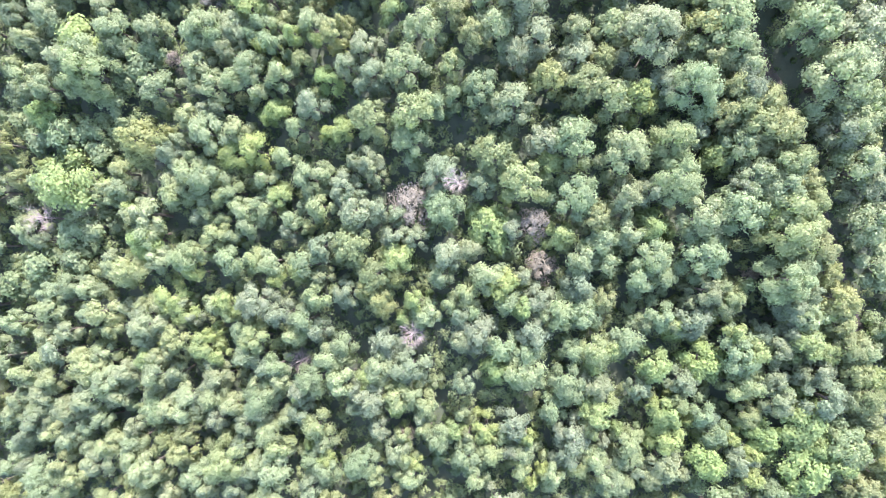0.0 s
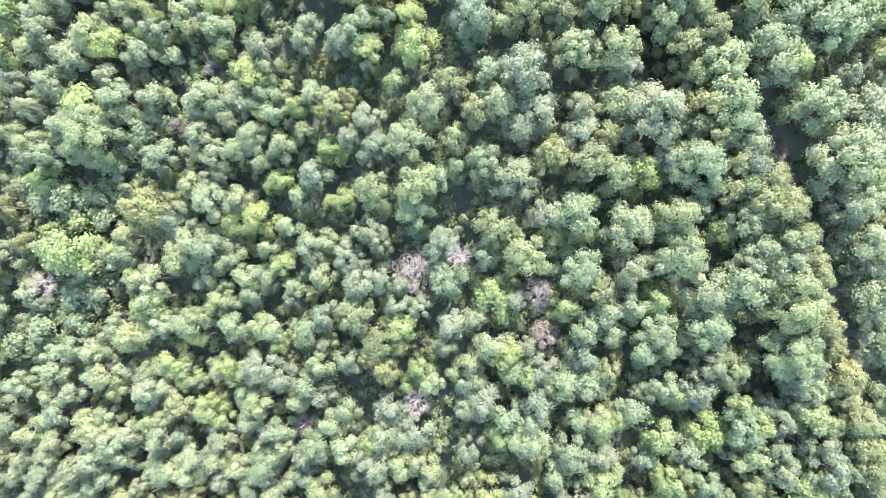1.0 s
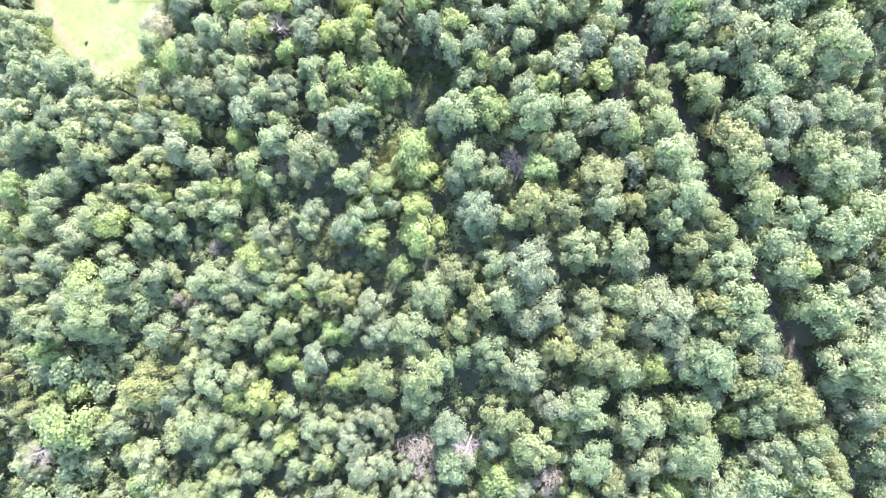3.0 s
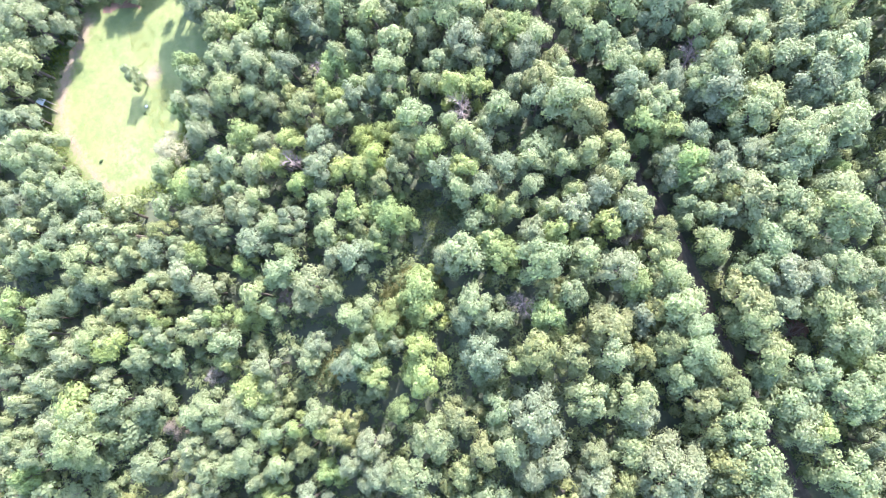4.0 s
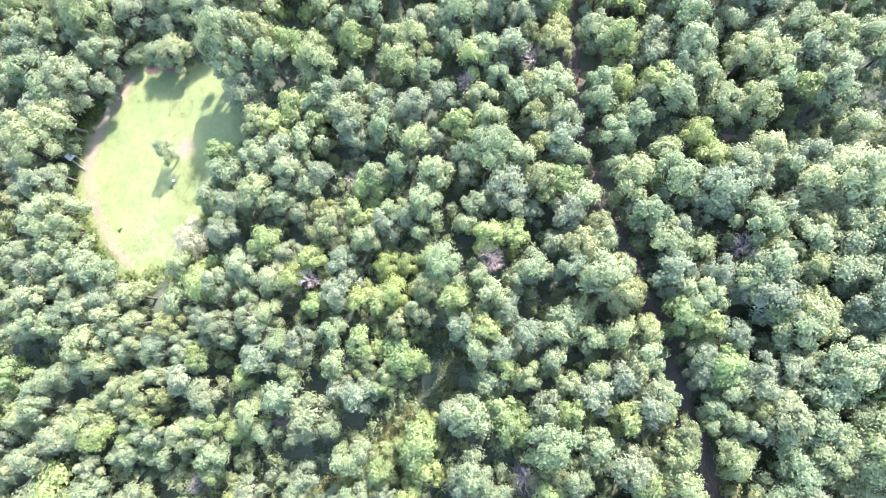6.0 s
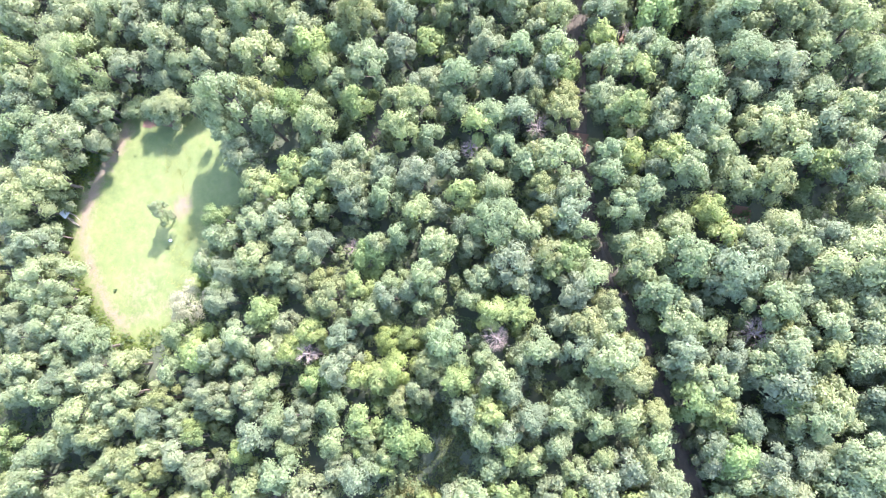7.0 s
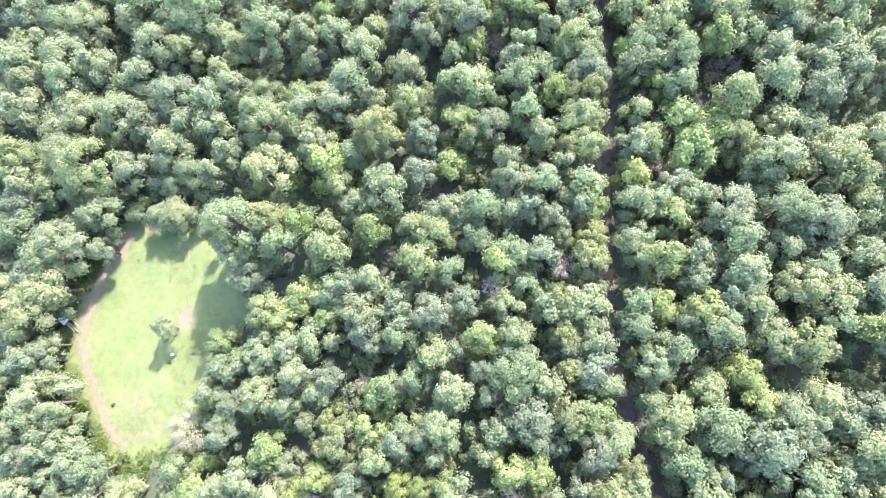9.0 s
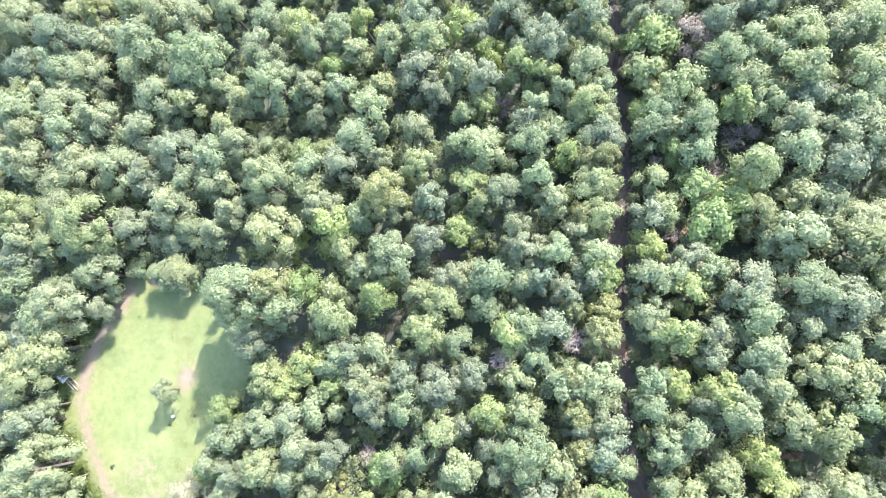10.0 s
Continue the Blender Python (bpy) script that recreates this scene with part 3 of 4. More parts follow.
stand("pale", [(19.2, 3.6, 2.7), (19.6, -0.6, 2.9), (23.6, -5.9, 2.3), (24.0, 4.2, 2.9), (28.4, -3.1, 3.4), (28.9, 4.8, 2.6), (29.3, 1.5, 3.4), (31.4, -1.9, 2.3), (37.2, 2.6, 2.8), (37.7, -2.4, 2.8),
               (-66.7, 10.0, 2.4), (-63.1, 6.2, 2.3), (-58.6, 8.4, 2.5), (-55.1, 7.2, 2.5), (-46.7, 7.8, 2.5), (-43.6, 10.2, 3.0), (-43.5, 17.0, 2.3), (-42.0, 9.2, 2.2), (-41.3, 15.4, 2.8), (-39.3, 7.0, 2.4),
               (-35.1, 12.6, 2.1), (-33.2, 7.2, 2.9), (-29.2, 15.0, 1.5), (-28.0, 8.9, 2.6), (-27.4, 6.1, 2.6), (-27.3, 17.9, 1.9), (-14.8, 13.6, 2.4), (-14.0, 16.2, 2.6), (-11.8, 17.3, 1.7), (-6.8, 7.9, 1.7)])
stand("pale", [(-1.1, 8.0, 2.6), (1.2, 13.3, 2.0), (2.2, 10.4, 1.7), (4.7, 12.7, 2.8), (5.1, 6.3, 2.8), (9.1, 17.4, 2.4), (10.7, 11.3, 2.9), (12.6, 17.1, 2.0), (13.7, 6.7, 1.8), (15.7, 12.5, 2.7),
               (16.3, 8.1, 3.1), (18.3, 17.8, 3.2), (18.8, 13.7, 1.5), (23.8, 11.8, 2.3), (25.5, 8.4, 2.4), (28.2, 9.4, 2.3), (28.5, 6.9, 2.7), (34.5, 8.2, 2.7), (35.5, 13.2, 3.1), (37.1, 16.0, 2.4),
               (-63.5, 21.7, 2.1), (-61.3, 25.2, 2.0), (-56.8, 23.1, 4.0), (-49.0, 28.4, 1.7), (-47.9, 21.0, 2.1), (-40.2, 27.6, 3.0), (-39.8, 21.0, 2.0), (-36.5, 26.7, 3.1), (-35.1, 21.8, 3.1), (-33.7, 29.7, 2.9)])
stand("pale", [(-32.0, 25.8, 2.3), (-31.6, 21.6, 2.3), (-27.0, 27.0, 2.6), (-14.5, 21.9, 2.7), (-13.0, 25.6, 2.5), (-9.4, 18.3, 1.5), (-9.3, 22.0, 1.8), (-5.6, 19.1, 2.4), (-3.9, 25.7, 2.4), (0.2, 24.4, 2.2),
               (10.2, 28.9, 1.7), (17.6, 22.7, 2.0), (19.7, 28.6, 2.7), (20.4, 25.1, 2.9), (22.3, 22.9, 2.6), (23.4, 20.6, 2.4), (26.3, 28.8, 2.5), (27.7, 29.1, 2.0), (30.1, 24.0, 3.0), (31.8, 18.6, 3.8),
               (-67.8, 35.0, 2.1), (-67.1, 39.9, 2.1), (-62.7, 36.6, 3.5), (-62.4, 39.7, 2.2), (-60.2, 41.6, 2.5), (-59.1, 34.0, 2.2), (-55.5, 36.4, 2.9), (-52.6, 40.2, 2.3), (-49.7, 34.0, 2.4), (-47.8, 37.3, 2.4)])
stand("pale", [(-42.6, 37.2, 1.9), (-40.5, 38.7, 2.4), (-38.5, 35.2, 2.6), (-34.4, 41.8, 2.1), (-32.4, 40.2, 1.5), (-32.3, 33.5, 1.8), (-27.9, 34.9, 2.4), (-23.4, 33.3, 1.7), (-21.8, 39.4, 2.4), (-20.3, 35.0, 2.4),
               (-19.8, 32.4, 2.3), (-18.5, 37.1, 2.5), (-14.4, 35.8, 1.9), (-13.6, 39.8, 2.0), (-8.8, 39.1, 1.7), (-7.7, 40.9, 2.3), (-7.3, 33.4, 1.6), (-5.3, 39.2, 1.6), (-3.2, 34.5, 1.4), (0.3, 39.7, 2.0),
               (4.5, 30.7, 2.6), (6.6, 35.6, 2.3), (8.7, 30.6, 2.9), (10.5, 39.6, 2.1), (13.8, 40.8, 2.6), (13.9, 33.3, 2.0), (15.0, 35.5, 2.8), (15.4, 38.4, 2.6), (17.0, 32.7, 1.7), (21.6, 39.7, 2.4)])
stand("pale", [(22.9, 36.1, 2.4), (23.7, 33.5, 2.0), (25.8, 30.8, 2.8), (27.6, 35.2, 2.5), (28.1, 38.2, 2.9), (28.7, 40.9, 2.9), (30.6, 36.1, 2.1), (30.9, 31.8, 2.9), (32.8, 38.6, 2.6), (33.4, 34.0, 3.0),
               (-69.1, 48.6, 2.3), (-67.0, 52.9, 2.0), (-66.9, 45.8, 2.3), (-66.0, 46.7, 1.8), (-63.5, 51.1, 2.5), (-62.5, 47.0, 1.9), (-58.5, 50.0, 2.4), (-58.1, 53.8, 2.1), (-56.7, 51.7, 2.1), (-55.4, 45.4, 3.6),
               (-54.9, 49.3, 1.8), (-53.2, 52.3, 2.0), (-51.7, 49.2, 1.8), (-51.3, 45.9, 2.3), (-48.5, 43.8, 2.3), (-48.0, 47.0, 2.0), (-47.6, 52.4, 1.7), (-44.5, 46.8, 2.4), (-42.8, 43.9, 2.7), (-41.0, 42.2, 1.9)])
stand("pale", [(-36.5, 53.1, 3.0), (-35.8, 51.6, 2.1), (-35.0, 48.3, 2.1), (-32.9, 49.9, 1.8), (-31.3, 44.1, 2.2), (-31.3, 48.8, 2.4), (-30.1, 50.8, 1.7), (-26.9, 42.4, 2.8), (-26.4, 52.7, 1.9), (-25.4, 49.1, 1.8),
               (-24.6, 46.2, 1.7), (-22.5, 46.3, 1.9), (-22.5, 52.0, 1.9), (-21.2, 48.0, 2.3), (-19.5, 47.7, 1.3), (-9.3, 46.5, 2.2), (-7.8, 50.4, 1.8), (-6.7, 52.2, 1.4), (-6.3, 48.0, 2.0), (-4.9, 46.2, 1.9),
               (-4.1, 52.0, 1.6), (-1.4, 49.1, 1.8), (-0.6, 45.9, 3.0), (0.2, 51.8, 1.3), (1.6, 48.7, 2.0), (2.7, 42.5, 1.7), (3.2, 53.3, 1.4), (3.3, 51.0, 2.0), (4.0, 44.3, 1.5), (4.8, 46.5, 1.8)])
stand("pale", [(5.5, 53.7, 1.9), (6.4, 49.7, 1.9), (8.7, 51.1, 1.9), (9.9, 43.3, 1.9), (9.9, 49.7, 1.9), (10.0, 52.3, 2.0), (11.6, 47.1, 2.4), (13.3, 44.1, 2.4), (15.2, 52.1, 1.5), (15.4, 50.6, 1.2),
               (17.3, 51.7, 1.4), (17.7, 47.8, 2.3), (22.2, 45.1, 2.5), (23.8, 48.2, 2.6), (25.0, 52.2, 2.4), (26.4, 49.6, 2.8), (29.7, 53.6, 1.8), (29.8, 44.9, 2.6), (30.6, 50.5, 2.9), (31.1, 53.6, 2.2),
               (-74.1, 65.5, 2.0), (-70.5, 54.7, 2.6), (-66.8, 59.0, 3.8), (-65.4, 54.3, 2.5), (-65.0, 57.1, 2.7), (-60.6, 54.1, 2.2), (-46.5, 65.4, 1.6), (-41.6, 55.5, 2.1), (-39.1, 58.5, 2.1), (-37.3, 61.1, 2.1)])
stand("pale", [(-34.7, 60.8, 1.5), (-32.7, 58.3, 1.6), (-30.7, 60.5, 1.8), (-27.5, 60.7, 1.8), (-25.1, 64.3, 1.8), (-24.6, 57.0, 1.7), (-21.6, 56.7, 2.0), (-18.8, 65.9, 1.3), (-16.8, 62.5, 1.7), (-14.5, 62.4, 2.5),
               (-12.9, 58.8, 1.8), (-11.3, 55.7, 1.8), (-10.7, 61.6, 1.4), (-9.7, 59.7, 1.9), (-9.3, 54.0, 1.8), (-8.8, 56.3, 1.8), (-7.8, 58.1, 1.6), (-7.4, 54.2, 1.9), (-6.2, 62.2, 1.8), (-5.0, 63.6, 2.0),
               (-4.4, 56.1, 1.8), (-2.0, 57.0, 1.6), (-1.2, 54.2, 1.4), (-0.9, 58.5, 2.1), (2.3, 56.9, 1.9), (2.4, 63.6, 2.9), (5.3, 58.4, 2.1), (8.2, 56.3, 1.8), (9.8, 65.8, 2.1), (9.9, 64.0, 1.7)])
stand("pale", [(11.3, 61.4, 2.1), (12.7, 63.8, 2.6), (13.4, 54.9, 1.5), (13.6, 60.3, 1.9), (17.3, 55.0, 1.9), (20.7, 62.8, 1.8), (22.0, 61.2, 2.7), (23.7, 63.9, 2.5), (32.2, 63.9, 2.3), (-71.9, 69.1, 3.6),
               (-71.8, 76.5, 2.8), (-46.4, 71.9, 1.8), (-45.4, 66.2, 1.8), (-44.9, 69.1, 2.0), (-42.0, 76.3, 2.3), (-40.7, 71.6, 2.5), (-40.2, 67.2, 2.2), (-39.5, 76.2, 2.0), (-37.9, 73.5, 2.0), (-36.5, 70.4, 2.2),
               (-34.9, 75.0, 2.2), (-34.7, 77.5, 2.0), (-33.2, 68.9, 1.7), (-25.6, 77.7, 2.3), (-25.1, 71.7, 1.6), (-23.0, 66.3, 1.6), (-22.5, 68.2, 1.6), (-22.4, 73.3, 1.6), (-21.2, 76.7, 2.1), (-20.3, 67.2, 1.4)])
stand("pale", [(-18.9, 76.9, 1.3), (-18.3, 73.0, 2.1), (-18.1, 68.9, 2.4), (-14.6, 73.5, 1.6), (-12.8, 70.0, 1.9), (-11.9, 76.3, 3.2), (-10.5, 66.5, 1.9), (-9.3, 76.1, 2.1), (-8.2, 70.2, 1.9), (-7.9, 66.9, 2.0),
               (-6.2, 70.2, 1.4), (-5.0, 72.1, 1.7), (-3.3, 66.5, 1.4), (-3.2, 74.1, 2.0), (-2.8, 77.3, 1.6), (-1.2, 72.3, 2.2), (1.7, 67.5, 1.7), (2.0, 76.5, 1.4), (4.2, 75.3, 2.7), (4.7, 72.1, 1.3),
               (6.4, 71.6, 2.2), (8.3, 69.5, 2.4), (8.6, 76.2, 2.7), (9.8, 70.9, 1.4), (11.5, 69.0, 2.0), (16.9, 66.5, 2.3), (17.2, 72.5, 2.7), (20.4, 74.4, 2.1), (22.5, 76.8, 2.7), (25.6, 68.0, 2.2)])
stand("pale", [(25.7, 71.3, 2.1), (26.9, 70.2, 1.9), (27.9, 73.3, 2.3), (28.1, 68.7, 1.9), (29.1, 76.7, 3.1), (31.2, 67.6, 3.0), (33.1, 71.1, 2.0), (-79.1, 87.9, 3.4), (-78.7, 85.0, 2.9), (-76.5, 79.6, 2.6),
               (-74.8, 85.7, 2.6), (-69.7, 78.7, 3.4), (-69.5, 89.3, 3.8), (-67.5, 83.7, 2.5), (-58.1, 85.9, 2.5), (-46.7, 82.8, 1.9), (-45.3, 85.6, 3.2), (-42.1, 84.2, 2.0), (-38.2, 80.9, 2.1), (-36.5, 84.8, 2.7),
               (-36.4, 88.2, 1.8), (-34.9, 80.0, 2.2), (-29.9, 82.6, 2.0), (-29.6, 87.9, 2.1), (-27.3, 89.8, 1.9), (-26.6, 80.4, 2.0), (-24.9, 86.0, 2.3), (-24.6, 89.2, 2.4), (-21.8, 85.3, 1.9), (-19.7, 89.9, 1.7)])
stand("pale", [(-18.9, 82.3, 1.8), (-16.5, 79.0, 2.1), (-16.3, 86.1, 2.0), (-15.4, 88.8, 2.3), (-14.4, 83.0, 1.9), (-13.0, 85.9, 1.9), (-11.9, 89.1, 2.0), (-10.1, 84.2, 2.2), (-6.6, 85.2, 2.7), (-4.8, 81.9, 1.9),
               (-4.6, 79.0, 2.2), (-0.6, 83.9, 1.8), (-0.6, 86.5, 1.8), (1.2, 86.8, 1.8), (1.3, 80.3, 2.3), (3.5, 82.7, 1.9), (5.2, 87.4, 2.0), (7.0, 85.7, 2.5), (7.4, 78.9, 1.9), (10.4, 88.1, 1.9),
               (10.5, 81.5, 1.9), (11.8, 78.6, 2.1), (12.9, 85.9, 2.2), (17.8, 80.4, 2.3), (18.4, 88.6, 1.8), (20.4, 79.4, 1.9), (23.5, 87.9, 2.5), (-76.5, 93.2, 2.7), (-74.8, 95.8, 3.3), (-59.8, 93.2, 2.7)])
stand("pale", [(-57.0, 91.0, 2.3), (-55.4, 98.1, 2.5), (-53.8, 91.4, 1.8), (-52.0, 94.3, 2.3), (-48.1, 98.6, 3.3), (-43.4, 98.8, 2.2), (-40.6, 97.1, 2.3), (-36.6, 92.5, 2.0), (-36.3, 97.2, 1.9), (-34.1, 91.3, 2.0),
               (-31.0, 93.4, 2.8), (-28.6, 95.3, 1.6), (-26.7, 95.2, 2.0), (-24.7, 92.0, 1.7), (-24.0, 97.2, 1.8), (-22.7, 92.9, 1.9), (-21.6, 91.9, 1.4), (-19.8, 93.8, 2.2), (-16.7, 93.7, 1.9), (-13.1, 97.5, 2.1),
               (-11.6, 99.9, 2.0), (-9.6, 96.0, 1.9), (-8.6, 98.1, 2.1), (-7.8, 95.8, 1.9), (-3.9, 100.5, 2.0), (-3.2, 97.1, 2.1), (-2.2, 93.0, 2.3), (-1.4, 91.6, 1.9), (-1.0, 97.7, 1.9), (0.5, 91.1, 2.1)])
stand("pale", [(0.6, 96.8, 2.2), (3.1, 99.1, 1.8), (4.3, 90.2, 2.0), (4.5, 92.4, 2.2), (7.5, 95.3, 2.6), (11.5, 99.5, 3.2), (14.4, 91.4, 2.5), (16.0, 94.3, 2.2), (17.8, 91.3, 2.5), (19.0, 101.0, 2.6),
               (20.6, 92.5, 2.2), (23.7, 91.6, 2.6), (-87.1, 105.0, 2.7), (-77.5, 108.6, 3.2), (-72.9, 102.5, 2.6), (-70.1, 112.7, 3.9), (-65.9, 106.4, 3.3), (-62.2, 107.5, 2.4), (-61.7, 113.0, 3.7), (-56.8, 104.9, 1.9),
               (-55.1, 108.8, 2.2), (-50.7, 111.0, 3.4), (-45.6, 103.3, 1.8), (-42.4, 111.5, 2.3), (-37.5, 109.9, 2.6), (-32.0, 108.4, 1.9), (-30.3, 104.0, 2.3), (-26.9, 111.3, 1.5), (-26.4, 107.7, 1.7), (-25.3, 113.5, 1.7)])
stand("pale", [(-24.8, 103.4, 2.2), (-23.9, 107.7, 2.6), (-19.0, 109.0, 2.5), (-17.1, 105.1, 2.1), (-16.0, 111.3, 2.3), (-14.7, 102.8, 2.0), (-10.9, 105.7, 2.5), (-10.1, 111.6, 1.7), (-9.7, 102.4, 2.3), (-5.8, 113.0, 2.0),
               (-4.9, 107.3, 1.8), (-4.4, 113.8, 1.9), (-4.3, 103.9, 2.0), (-2.6, 104.6, 1.8), (-1.1, 111.4, 2.0), (-0.5, 107.1, 2.1), (5.7, 110.3, 2.6), (8.1, 103.6, 1.9), (10.0, 104.4, 2.6), (19.8, 108.0, 3.1),
               (22.7, 109.9, 2.4), (-82.8, 116.3, 2.4), (-73.5, 117.7, 2.7), (-54.8, 120.0, 2.4), (-54.5, 115.5, 3.1), (-50.0, 119.2, 2.2), (-47.0, 117.5, 2.4), (-44.6, 119.5, 2.3), (-42.4, 117.5, 1.9), (-41.8, 121.0, 1.9)])
stand("pale", [(-37.8, 119.0, 2.2), (-33.5, 119.8, 2.9), (-29.5, 114.9, 1.4), (-28.8, 117.1, 2.1), (-21.6, 118.1, 2.2), (-18.9, 117.5, 2.1), (-18.8, 114.1, 1.9), (-16.5, 115.5, 1.9), (-14.1, 119.4, 2.4), (-12.6, 114.7, 2.5),
               (-11.9, 117.6, 1.9), (-7.4, 119.9, 2.2), (-5.0, 116.1, 2.4), (-3.1, 118.2, 2.8), (-1.1, 114.1, 2.4), (0.7, 122.7, 3.2), (2.0, 120.6, 2.3), (2.0, 117.1, 2.1), (2.6, 124.8, 2.2), (5.1, 118.5, 2.5),
               (5.5, 123.7, 2.6), (8.0, 121.4, 2.8), (8.8, 116.3, 2.5), (12.6, 116.7, 2.6), (15.2, 117.8, 2.6), (7.2, 126.0, 3.0)])
stand("grey", [(-76.5, -31.7, 3.1), (-46.8, -32.5, 2.8), (-74.2, -22.9, 3.2), (-72.6, -26.0, 3.7), (-70.8, -19.2, 3.6), (-63.6, -22.9, 3.9), (-36.1, -25.2, 2.1), (-21.9, -19.8, 2.9), (16.4, -27.8, 3.0), (-53.1, -10.6, 3.3),
               (-7.7, -10.4, 3.0), (29.1, -11.1, 3.1), (30.6, -6.4, 3.1), (34.8, -17.0, 3.7), (-21.3, 5.3, 3.2), (-16.5, 2.1, 3.1), (20.3, -5.6, 2.6), (-46.9, 12.8, 2.5), (-37.9, 15.6, 1.6), (-23.8, 7.8, 2.2),
               (-20.4, 10.7, 2.8), (-11.5, 9.6, 2.4), (-2.3, 16.6, 2.7), (11.0, 6.3, 2.2), (23.7, 7.2, 1.8), (33.2, 12.5, 2.3), (37.4, 7.0, 2.4), (-66.3, 23.1, 2.4), (-65.9, 28.0, 2.4), (-53.8, 28.0, 2.5)])
stand("grey", [(-42.5, 21.0, 1.5), (-39.7, 18.2, 1.1), (-20.1, 24.8, 1.8), (-19.4, 20.9, 2.5), (-1.7, 23.0, 2.1), (-1.3, 29.3, 2.9), (5.0, 21.7, 2.4), (5.0, 25.0, 1.8), (13.2, 23.2, 3.8), (14.4, 18.5, 2.3),
               (23.7, 18.2, 2.4), (35.3, 23.6, 2.8), (-62.1, 30.4, 2.8), (-7.2, 35.4, 2.5), (24.6, 40.6, 2.0), (-68.4, 51.2, 2.3), (-66.3, 49.6, 2.0), (-61.3, 49.1, 2.6), (-43.4, 51.1, 2.3), (-41.0, 49.9, 2.4),
               (-11.6, 46.0, 1.7), (7.4, 44.6, 2.5), (19.2, 50.9, 1.7), (22.0, 52.7, 2.7), (24.7, 44.4, 2.5), (27.2, 44.2, 2.1), (33.3, 43.8, 2.3), (-71.2, 65.3, 2.8), (-70.0, 63.3, 3.6), (-63.2, 55.7, 1.9)])
stand("grey", [(-42.9, 62.0, 1.9), (-42.8, 65.2, 2.3), (-26.5, 57.0, 2.2), (-26.1, 58.5, 1.9), (-16.8, 56.3, 1.6), (-14.2, 57.7, 1.3), (-1.3, 64.2, 2.0), (13.8, 57.2, 1.7), (16.6, 60.5, 1.9), (16.6, 64.9, 1.6),
               (18.9, 57.2, 2.1), (19.5, 55.1, 2.1), (19.6, 64.5, 2.8), (22.2, 57.4, 2.2), (25.8, 56.6, 2.8), (26.7, 59.5, 3.2), (28.3, 63.7, 2.4), (28.6, 65.3, 2.8), (31.4, 60.7, 2.6), (-76.3, 72.4, 2.0),
               (-72.7, 73.9, 3.0), (-70.7, 73.4, 2.8), (-32.2, 70.7, 1.9), (-29.6, 77.4, 2.2), (-28.5, 75.2, 1.5), (-24.2, 71.7, 1.1), (-15.5, 75.4, 1.5), (-9.6, 72.1, 2.8), (-2.3, 70.4, 2.4), (12.4, 73.6, 1.8)])
stand("grey", [(13.2, 75.0, 2.8), (14.6, 67.1, 2.1), (15.7, 77.4, 3.3), (19.7, 67.9, 2.5), (22.6, 71.4, 2.4), (23.4, 73.2, 2.1), (26.1, 74.5, 2.5), (29.2, 72.9, 1.9), (29.5, 69.2, 2.3), (-78.0, 82.5, 2.7),
               (-60.4, 85.3, 1.9), (-48.1, 83.9, 1.8), (-44.7, 79.9, 2.4), (-33.5, 82.2, 1.7), (-30.1, 79.4, 2.5), (-22.3, 80.4, 2.3), (-7.3, 80.0, 1.8), (3.8, 85.5, 1.5), (8.0, 89.2, 1.9), (22.1, 80.6, 2.2),
               (32.2, 79.7, 2.9), (-86.5, 101.7, 2.9), (-82.7, 99.0, 3.1), (-81.4, 95.3, 3.0), (-76.5, 99.3, 2.9), (-73.8, 90.2, 3.3), (-68.2, 96.6, 3.2), (-64.6, 90.1, 2.8), (-64.4, 96.6, 2.7), (-60.9, 100.3, 3.1)])
stand("grey", [(-58.6, 97.4, 1.9), (-56.4, 100.3, 2.6), (-45.4, 93.2, 3.0), (-43.4, 101.3, 2.0), (-31.5, 99.1, 2.1), (-28.0, 100.1, 2.2), (-18.1, 99.3, 1.8), (-16.3, 96.9, 2.4), (-14.5, 94.3, 1.9), (-11.7, 93.3, 1.9),
               (0.5, 100.0, 2.0), (6.6, 98.5, 2.5), (8.7, 91.7, 2.4), (11.9, 95.3, 2.1), (15.0, 98.1, 3.2), (19.2, 95.8, 2.2), (22.9, 94.6, 2.6), (-88.0, 108.0, 3.0), (-83.7, 112.4, 3.4), (-82.3, 108.6, 3.3),
               (-78.7, 103.6, 3.2), (-78.2, 113.7, 2.8), (-70.4, 110.0, 2.6), (-67.4, 102.5, 2.9), (-62.7, 110.3, 2.9), (-53.3, 102.6, 2.1), (-50.3, 104.0, 1.3), (-46.8, 111.2, 2.4), (-44.6, 108.4, 2.0), (-40.3, 102.4, 2.5)])
